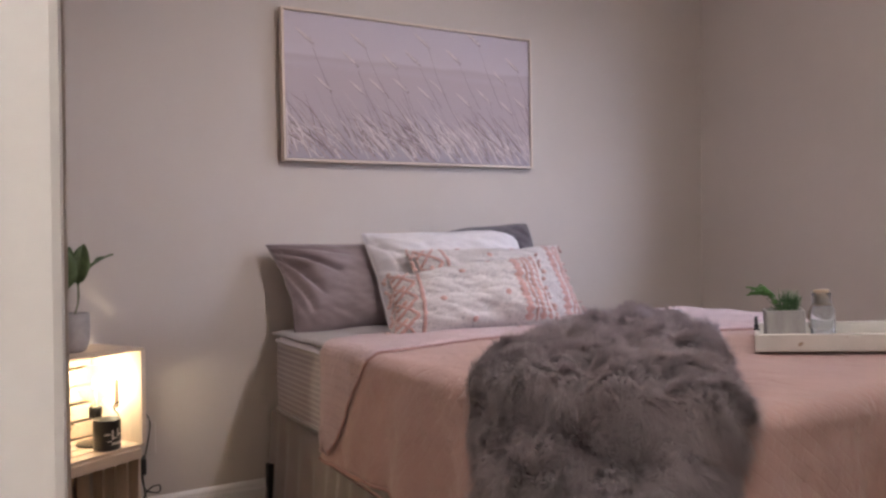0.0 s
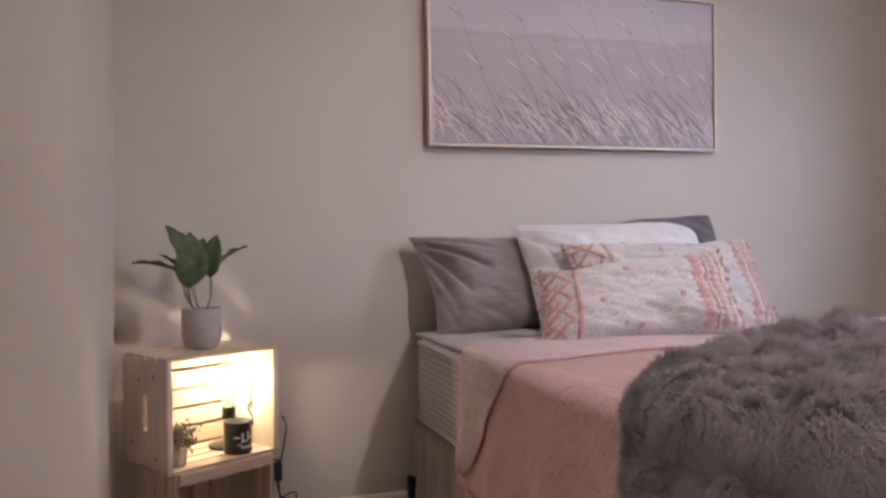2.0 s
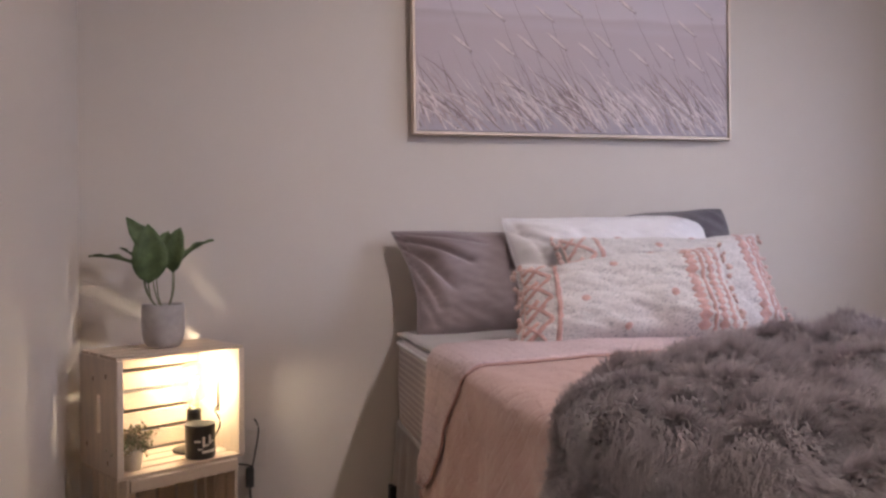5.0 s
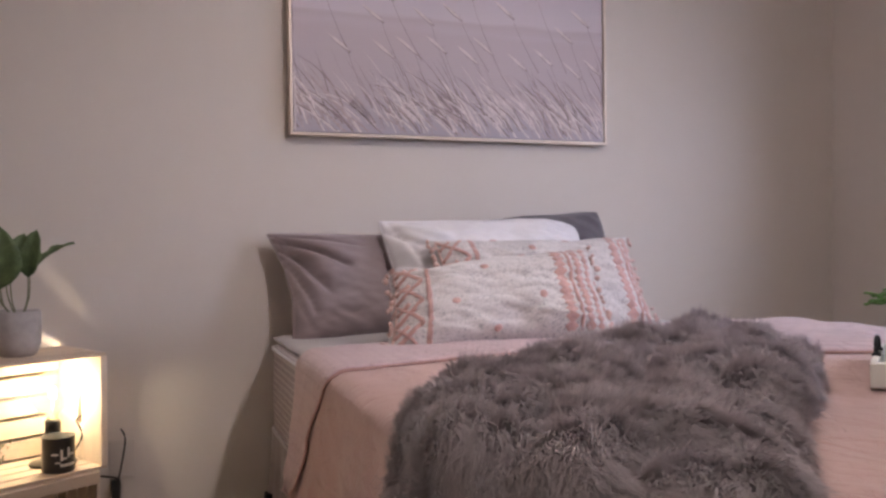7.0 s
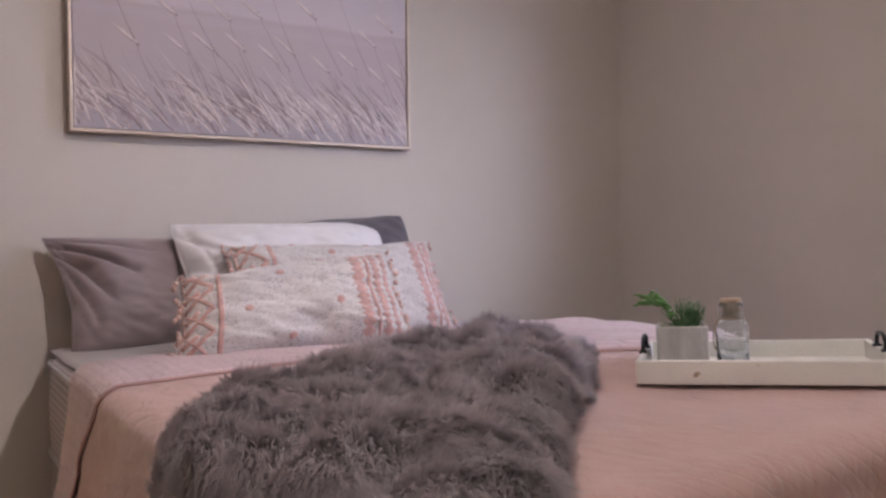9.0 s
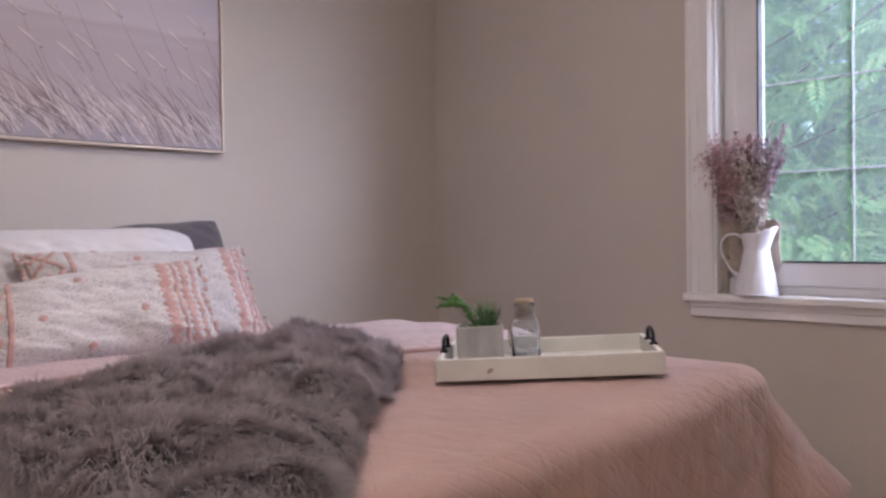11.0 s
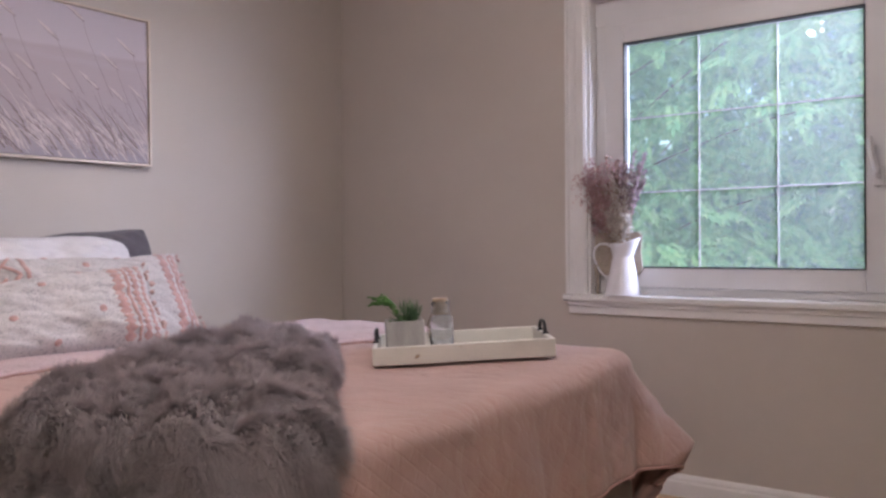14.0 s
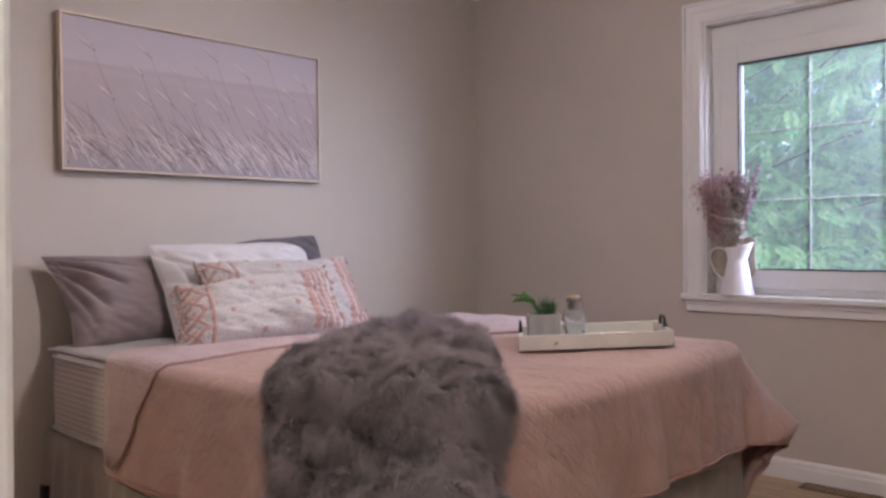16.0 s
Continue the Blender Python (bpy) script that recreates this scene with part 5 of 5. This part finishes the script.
# mug
mug = thing("mug", "black enamel mug with pale lettering", "mug", CM @ pose(0.262, 0.052, FLOOR_Z, 0, 0, -20))
part("body", lathe([(0, 0), (0.040, 0), (0.042, 0.004), (0.042, 0.092), (0.0425, 0.095), (0.040, 0.095), (0.039, 0.008), (0, 0.006)], 40), BLACK, mug, smooth=True)
bm = bmesh.new()
tube(bm, [(0.0423 * math.cos(a * math.pi / 20), 0.0423 * math.sin(a * math.pi / 20), 0.0952) for a in range(41)], 0.0012, 6)
part("rim", bm, IRON, mug, smooth=True)
bm = bmesh.new()
for a, z, w, h in ((-108, 0.052, 0.018, 0.005), (-85, 0.050, 0.006, 0.030), (-74, 0.040, 0.012, 0.005), (-60, 0.055, 0.006, 0.026), (-48, 0.050, 0.012, 0.005), (-98, 0.030, 0.014, 0.0035), (-80, 0.022, 0.016, 0.007), (-62, 0.022, 0.018, 0.007), (-44, 0.022, 0.012, 0.007)):
    t = radians(a)
    box(bm, (-w / 2, -0.0006, -h / 2), (w / 2, 0.0003, h / 2), pose(0.0424 * math.cos(t), 0.0424 * math.sin(t), z, 0, 0, a + 90))
part("lettering", bm, CREAM, mug, "pale printed strokes")
bm = bmesh.new()
tube(bm, smooth_path([(0.014, 0.038, 0.08), (0.024, 0.064, 0.078), (0.026, 0.069, 0.045), (0.014, 0.038, 0.02)], 6), 0.005, 8)
part("handle", bm, BLACK, mug, smooth=True)

# small potted plant in the crate
tp = thing("potted_plant", "tiny green and pink leafy plant in a pale pot", "plant", CM @ pose(0.066, 0.060, FLOOR_Z))
part("pot", lathe([(0, 0), (0.022, 0), (0.029, 0.052), (0.030, 0.056), (0.026, 0.056), (0.025, 0.048), (0, 0.048)], 28), CREAM, tp, smooth=True)
bm = bmesh.new()
for i in range(60):
    a, e = r3.uniform(0, 6.283), r3.uniform(0.2, 1.4)
    ln = r3.uniform(0.04, 0.085)
    d = Vector((math.cos(a) * math.cos(e), math.sin(a) * math.cos(e), math.sin(e)))
    p0 = Vector((0, 0, 0.048))
    path = [p0 + d * ln * t / 4 + Vector((0, 0, 0.010 * math.sin(t))) for t in range(5)]
    tube(bm, path, 0.0008, 4)
    for p in path[2:]:
        for s in range(3):
            c = p + Vector((r3.gauss(0, 0.006), r3.gauss(0, 0.006), r3.gauss(0, 0.005)))
            bmesh.ops.create_icosphere(bm, subdivisions=1, radius=0.0045, matrix=pose(c.x, c.y, c.z, r3.uniform(0, 180), r3.uniform(0, 180), 0) @ Matrix.Diagonal((1.5, 0.8, 0.25, 1)))
part("leaves", bm, VARIEG, tp, "small green and pink leaves", smooth=True)

# cable with inline switch
cable = thing("lamp_cable", "black lamp cable with inline switch and plug", "cable")
hole = CM @ Vector((CW, CD / 2 + 0.01, 0.343 + 0.115))
side_pt = CM @ Vector((CW + 0.012, CD / 2 + 0.02, 0.30))
bm = bmesh.new()
tube(bm, smooth_path([(GL.x + 0.045, GL.y + 0.01, FLOOR_Z + 0.012), (GL.x + 0.075, GL.y + 0.012, FLOOR_Z + 0.07), hole + Vector((-0.02, -0.01, -0.003)), hole + Vector((0.012, 0.008, -0.006)), side_pt, (0.552, 2.972, 0.25), (0.544, 2.972, 0.18), (0.556, 2.962, 0.135), (0.598, 2.962, 0.122), (0.600, 2.962, 0.146), (0.565, 2.960, 0.138), (0.545, 2.955, 0.09), (0.60, 2.94, 0.006), (0.68, 2.93, 0.006)], 8), 0.0028, 8)
tube(bm, smooth_path([(0.560, 2.985, 0.40), (0.572, 2.965, 0.37), (0.560, 2.962, 0.29), (0.546, 2.970, 0.21), (0.552, 2.962, 0.12), (0.57, 2.955, 0.03)], 8), 0.0028, 8)
part("cord", bm, RUBBER, cable, smooth=True)
part("switch", boxes(((0.532, 2.958, 0.188), (0.558, 2.984, 0.250)), bevel=0.006), RUBBER, cable, "black inline switch")
outlet = thing("wall_outlet", "beige wall outlet plate with two sockets", "outlet")
part("cover_plate", boxes(((0.525, NY - 0.007, 0.245), (0.60, NY - 0.0005, 0.362)), bevel=0.003), PLATE, outlet)
for z in (0.275, 0.330):
    part("socket", boxes(((0.545, NY - 0.010, z - 0.014), (0.58, NY - 0.0075, z + 0.014)), bevel=0.002), PLATE, outlet)

# ---- leafy plant on the crate ----
PX, PY = 0.302, 2.815
PZ = 0.6594
plant = thing("leafy_plant", "broad-leaved green plant in a warm grey ceramic pot", "plant", pose(PX, PY, PZ))
part("pot", lathe([(0, 0), (0.040, 0), (0.050, 0.008), (0.058, 0.035), (0.060, 0.075), (0.0585, 0.120), (0.057, 0.123), (0.053, 0.123), (0.053, 0.105), (0, 0.105)], 40), POT, plant, smooth=True)


def leaf(bm, base, tip, width, normal, curl=0.02, n=10):
    """A broad leaf with a channelled midrib between base and tip."""
    a, b = Vector(base), Vector(tip)
    d = b - a
    s = d.cross(Vector(normal)).normalized()
    up = s.cross(d).normalized()
    rows = []
    for i in range(n + 1):
        t = i / n
        w = width / 2 * (math.sin(math.pi * t ** 0.85)) ** 0.75 if 0 < i < n else 0.0006
        c = a + d * t + up * curl * math.sin(math.pi * t)
        rows.append([bm.verts.new(c + s * w * k + up * (abs(k) ** 1.3 * w * 0.35 + 0.004 * math.sin(t * 19 + k * 2) * abs(k))) for k in (-1, -0.6, -0.25, 0, 0.25, 0.6, 1)])
    for p, q in zip(rows, rows[1:]):
        for i in range(6):
            bm.faces.new((p[i], p[i + 1], q[i + 1], q[i]))


for base, tip, width, normal, curl in (
    ((-0.036, -0.030, 0.185), (-0.034, -0.055, 0.352), 0.098, (0.25, -1, 0.25), 0.012),
    ((-0.030, 0.010, 0.240), (-0.100, 0.020, 0.372), 0.062, (0.3, -0.8, 0.5), 0.015),
    ((0.026, 0.010, 0.212), (0.048, 0.020, 0.345), 0.064, (-0.3, -1, 0.2), 0.012),
    ((0.030, 0.015, 0.222), (0.140, 0.050, 0.308), 0.052, (-0.4, 0.3, 1), 0.012),
    ((-0.050, -0.010, 0.225), (-0.195, -0.020, 0.262), 0.052, (0.05, 0.15, 1), 0.010),
    ((-0.055, 0.010, 0.222), (-0.118, 0.020, 0.285), 0.040, (0.5, 0.2, 1), 0.008),
    ((-0.020, 0.030, 0.210), (0.010, 0.075, 0.335), 0.060, (0, -1, 0.5), 0.012),
    ((-0.040, -0.010, 0.190), (-0.060, -0.055, 0.215), 0.034, (0, -0.4, 1), 0.006),
):
    bm = bmesh.new()
    leaf(bm, base, tip, width, normal, curl)
    lf = part("leaf", bm, LEAF, plant, smooth=True)
    solidify(lf, 0.0012, 0)
    bm = bmesh.new()
    foot = Vector((base[0] * 0.25 + 0.004, base[1] * 0.3, 0.104))
    tube(bm, smooth_path([foot, foot.lerp(Vector(base), 0.5) + Vector((base[0] * 0.25, 0, -0.005)), base], 5), 0.0021, 6, 0.7)
    part("stalk", bm, STEM, plant, smooth=True)

# ---- window sill: jug, dried flowers, board ----
JX, JY, JZ = EX + 0.006, 1.452, WIN_Z0 + 0.0062
jug = thing("enamel_jug", "tall tapered white enamel jug on the window sill", "jug", pose(JX, JY, JZ))


def jug_f(u, v):
    a = 2 * math.pi * u
    r = 0.076 - 0.034 * min(1, v / 0.74) ** 0.9
    z = 0.214 * v
    if v > 0.74:
        k = (v - 0.74) / 0.26
        lip = max(0.0, math.cos(a + math.pi / 2 - 0.15)) ** 2
        r += k * (0.010 + 0.020 * lip)
        z += 0.022 * k * lip
    return (r * math.cos(a), r * math.sin(a), z)


body = link("body", grid_mesh("body", jug_f, 48, 30, True), ENAMEL, jug, "", True)
solidify(body, 0.0025)
part("foot", lathe([(0, 0.0), (0.075, 0.0), (0.0775, 0.003), (0.075, 0.006), (0, 0.006)], 40), ENAMEL, jug, smooth=True)
bm = bmesh.new()
tube(bm, smooth_path([(-0.004, 0.040, 0.190), (-0.008, 0.070, 0.212), (-0.010, 0.108, 0.205), (-0.010, 0.126, 0.165), (-0.008, 0.100, 0.100), (-0.004, 0.064, 0.066)], 7), 0.0045, 8)
part("handle", bm, ENAMEL, jug, "curved white handle", smooth=True)

DUSK = mat("dusty_pink_blossom", (0.72, 0.40, 0.42), 0.9, 0.3, 40, 0.3, 200, second=(0.84, 0.58, 0.60))
PLUM = mat("dried_lavender", (0.46, 0.32, 0.38), 0.9, 0.3, 40, second=(0.60, 0.46, 0.51))
SEED = mat("pale_seed_heads", (0.76, 0.66, 0.60), 0.9, 0.25, 40, second=(0.86, 0.79, 0.73))
BROWN = mat("brown_dried_leaf", (0.27, 0.17, 0.14), 0.9, 0.3, 40)
STRAW = mat("straw_stalk", (0.46, 0.35, 0.26), 0.8, 0.2, 40)
bouquet = thing("dried_flowers", "bunch of dried pink and plum flowers in the jug", "dried flowers", pose(JX, JY, JZ - 0.012))
r4 = random.Random(17)
bms = {k: bmesh.new() for k in ("pink", "plum", "seed", "brown", "stalk")}


def petal(bm, c, r, stretch=1.6):
    m = pose(c.x, c.y, c.z, r4.uniform(0, 360), r4.uniform(0, 360), 0) @ Matrix.Diagonal((stretch * r, r, r * 0.5, 1))
    vs = [bm.verts.new(m @ Vector(q)) for q in ((1, 0, 0), (0, 1, 0), (-1, 0, 0), (0, -1, 0), (0, 0, 1))]
    for i in range(4):
        bm.faces.new((vs[i], vs[(i + 1) % 4], vs[4]))


for kind, n, ylo, yhi, zlo, zhi in (("pink", 46, 0.02, 0.20, 0.36, 0.565), ("plum", 22, -0.11, -0.02, 0.44, 0.60), ("seed", 30, -0.06, 0.07, 0.30, 0.53), ("brown", 9, -0.02, 0.08, 0.48, 0.585)):
    for i in range(n):
        tip = Vector((r4.uniform(-0.075, 0.03), r4.uniform(ylo, yhi), r4.uniform(zlo, zhi)))
        if kind == "pink":
            tip.z -= 0.45 * max(0, tip.y - 0.12)
        foot = Vector((r4.uniform(-0.015, 0.015), r4.uniform(-0.018, 0.018), 0.16))
        path = smooth_path([foot, foot.lerp(tip, 0.55) + Vector((0, 0.006, 0.02)), tip], 7)
        tube(bms["stalk"], path, 0.0011, 4, 0.6)
        start = {"pink": 6, "plum": 7, "seed": 5, "brown": 8}[kind]
        for p in path[start:]:
            spread = {"pink": 0.011, "plum": 0.0035, "seed": 0.008, "brown": 0.006}[kind]
            for s in range({"pink": 10, "plum": 8, "seed": 6, "brown": 5}[kind]):
                c = p + Vector((r4.gauss(0, spread), r4.gauss(0, spread), r4.gauss(0, spread)))
                petal(bms[kind], c, {"pink": 0.0042, "plum": 0.0040, "seed": 0.0052, "brown": 0.006}[kind], 2.2 if kind == "plum" else 1.4)
for key, name, material in (("pink", "pink_blossom", DUSK), ("plum", "lavender", PLUM), ("seed", "seed_spray", SEED), ("brown", "brown_spray", BROWN), ("stalk", "straw", STRAW)):
    tagged(part(name, bms[key], material, bouquet), kind="stuff")

board = thing("kraft_board", "brown kraft board with clipped corners leaning behind the jug", "board", pose(EX + 0.0505, 1.500, JZ + 0.080, 0, 0, 0))
bm = bmesh.new()
outline = [(-0.092, 0), (0.092, 0), (0.108, 0.03), (0.100, 0.10), (0.106, 0.165), (0.088, 0.182), (-0.088, 0.182), (-0.106, 0.165), (-0.100, 0.10), (-0.108, 0.03)]
outline = [(y * 1.12, z) for y, z in outline]
va = [bm.verts.new((-0.012, y, z)) for y, z in outline]
vb = [bm.verts.new((0.0, y * 0.98, z)) for y, z in outline]
ins = [bm.verts.new((-0.012, y * 0.66, 0.089 + (z - 0.089) * 0.56)) for y, z in outline]
dep = [bm.verts.new((-0.003, y * 0.62, 0.089 + (z - 0.089) * 0.52)) for y, z in outline]
k = len(outline)
for i in range(k):
    j = (i + 1) % k
    bm.faces.new((va[i], va[j], vb[j], vb[i]))
    bm.faces.new((va[i], va[j], ins[j], ins[i]))
    bm.faces.new((ins[i], ins[j], dep[j], dep[i]))
bm.faces.new(vb)
bm.faces.new(dep)
bmesh.ops.recalc_face_normals(bm, faces=bm.faces)
part("panel", bm, KRAFT, board)
for y in (-0.09, 0.075):
    part("foot", boxes(((-0.008, y, -0.0798), (-0.001, y + 0.015, 0.001))), KRAFT, board)

# ---- floor register ----
vent = thing("floor_vent", "bronze slotted floor vent by the window wall", "vent", pose(3.385, 1.0, 0.0062))
part("rim", boxes(((-0.05, -0.15, 0), (0.05, -0.138, 0.004)), ((-0.05, 0.138, 0), (0.05, 0.15, 0.004)), ((-0.05, -0.138, 0), (-0.04, 0.138, 0.004)), ((0.04, -0.138, 0), (0.05, 0.138, 0.004)), bevel=0.001), BRONZE, vent)
for i in range(18):
    y = -0.13 + i * 0.0153
    part("slat", boxes(((-0.04, y - 0.003, 0.0), (0.04, y + 0.003, 0.003))), BRONZE, vent)
# black sheet stands in for the darkness of the open duct
part("duct_shade", boxes(((-0.04, -0.138, -0.004), (0.04, 0.138, -0.001))), GASKET, vent)

# ---- outside ----
structure("ground", boxes(((-60, -60, -0.6), (60, 60, -0.45))), GRASS, "green lawn outside the window", "ground")


def leaf_cloud(count, centre, spread, size, seed):
    """Many drooping feathered leaves, each a rib of narrow leaflets in pairs, as one mesh."""
    g = np.random.default_rng(seed)
    shape = []
    for i in range(6):
        at = 0.16 + 0.145 * i
        ln = 0.36 - 0.028 * abs(i - 2)
        for sd in (-1, 1):
            dx, dy = math.cos(0.85), sd * math.sin(0.85)
            for along, off in ((0, 0), (0.45, 0.055), (1, 0), (0.45, -0.055)):
                x, y = at + dx * ln * along - dy * off, dy * ln * along + dx * off
                shape.append((x, y, -0.30 * x * x - 0.25 * y * y))
    for along, off in ((0, 0), (0.45, 0.055), (1, 0), (0.45, -0.055)):
        shape.append((0.95 + 0.32 * along, off, -0.27 - 0.2 * along))
    shape = np.array(shape)
    clumps = count // 16
    cc = np.array(centre) + (g.random((clumps, 3)) - 0.5) * np.array(spread) * 2
    idx = g.integers(0, clumps, count)
    pos = cc[idx] + g.normal(0, 1, (count, 3)) * np.array([0.20, 0.26, 0.12])
    sc = size * g.uniform(0.6, 1.25, count)
    lean = g.uniform(0, 6.283, clumps)
    yaw, pit, rol = lean[idx] + g.normal(0, 0.7, count), g.normal(0.25, 0.35, count), g.normal(0, 0.45, count)
    cy, sy, cp, sp, cr, sr = np.cos(yaw), np.sin(yaw), np.cos(pit), np.sin(pit), np.cos(rol), np.sin(rol)
    rot = np.empty((count, 3, 3))
    rot[:, 0] = np.stack([cy * cp, cy * sp * sr - sy * cr, cy * sp * cr + sy * sr], 1)
    rot[:, 1] = np.stack([sy * cp, sy * sp * sr + cy * cr, sy * sp * cr - cy * sr], 1)
    rot[:, 2] = np.stack([-sp, cp * sr, cp * cr], 1)
    v = np.einsum("nij,kj->nki", rot, shape) * sc[:, None, None] + pos[:, None]
    f = np.arange(count * len(shape)).reshape(-1, 4)
    me = bpy.data.meshes.new("crown")
    me.from_pydata(v.reshape(-1, 3).tolist(), [], f.tolist())
    return me, cc


def tree(label, x, y, h, count, centre, spread, size, seed, material):
    ob = thing("leafy_tree", label, "tree", pose(0, 0, 0))
    rr = random.Random(seed)
    me, cc = leaf_cloud(count, centre, spread, size, seed)
    bm = bmesh.new()
    tube(bm, smooth_path([(x, y, -0.5), (x + 0.05, y - 0.04, h * 0.3), (x - 0.03, y + 0.06, h * 0.65), (x, y, h)], 5), 0.11, 10, 0.3)
    part("trunk", bm, BARK, ob, smooth=True)
    bm = bmesh.new()
    for c in cc[:: max(1, len(cc) // 9)]:
        z0 = min(h, max(0.4, c[2] * rr.uniform(0.5, 0.9)))
        mid = (x + (c[0] - x) * 0.5 + rr.uniform(-0.2, 0.2), y + (c[1] - y) * 0.5 + rr.uniform(-0.2, 0.2), (z0 + c[2]) / 2 + 0.15)
        tube(bm, smooth_path([(x, y, z0), mid, tuple(c)], 4), 0.013, 5, 0.25)
    part("limbs", bm, BARK, ob, smooth=True)
    tagged(link("crown", me, material, ob), kind="stuff")


tree("leafy green tree with feathered leaves close outside the window", 7.2, 3.2, 4.2, 14000, (7.4, 2.1, 1.9), (1.3, 3.2, 2.3), 0.21, 3, MAPLE)
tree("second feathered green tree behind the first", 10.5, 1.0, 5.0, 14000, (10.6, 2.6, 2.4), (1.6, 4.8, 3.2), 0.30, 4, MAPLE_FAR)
tree("dense green tree further off, shade and haze in its leaf colour", 14.5, 5.0, 6.0, 9000, (14.5, 4.0, 2.2), (1.8, 9.0, 4.2), 0.52, 9, MAPLE_FAR)

# ---- floor: oak planks on a subfloor ----
floor = structure("floor", boxes(((-1.45, SY - 0.15, -0.12), (EX + 0.2, NY + 0.15, -0.004))), OAK, "light oak plank floor", "floor")
pm = {}
fr_ = random.Random(2)
PWD = 0.118
for i in range(29):
    x = WX + 0.001 + i * PWD
    y = SY - fr_.uniform(0.0, 0.9)
    while y < NY:
        y1 = min(NY, y + 1.22)
        y0 = max(SY, y)
        if y1 - y0 > 0.05 and x + PWD < EX + 0.04:
            w = min(PWD, EX - x)
            key = (round(y1 - y0, 2), round(w, 3))
            if key not in pm:
                bm = boxes(((0.0008, 0.0008, -0.0038), (w - 0.0008, key[0] - 0.0008, 0.006)))
                q = bpy.data.meshes.new("plank")
                bm.to_mesh(q)
                bm.free()
                pm[key] = q
            link("plank", pm[key], OAK, floor, m=pose(x, y0, 0))
        y += 1.22
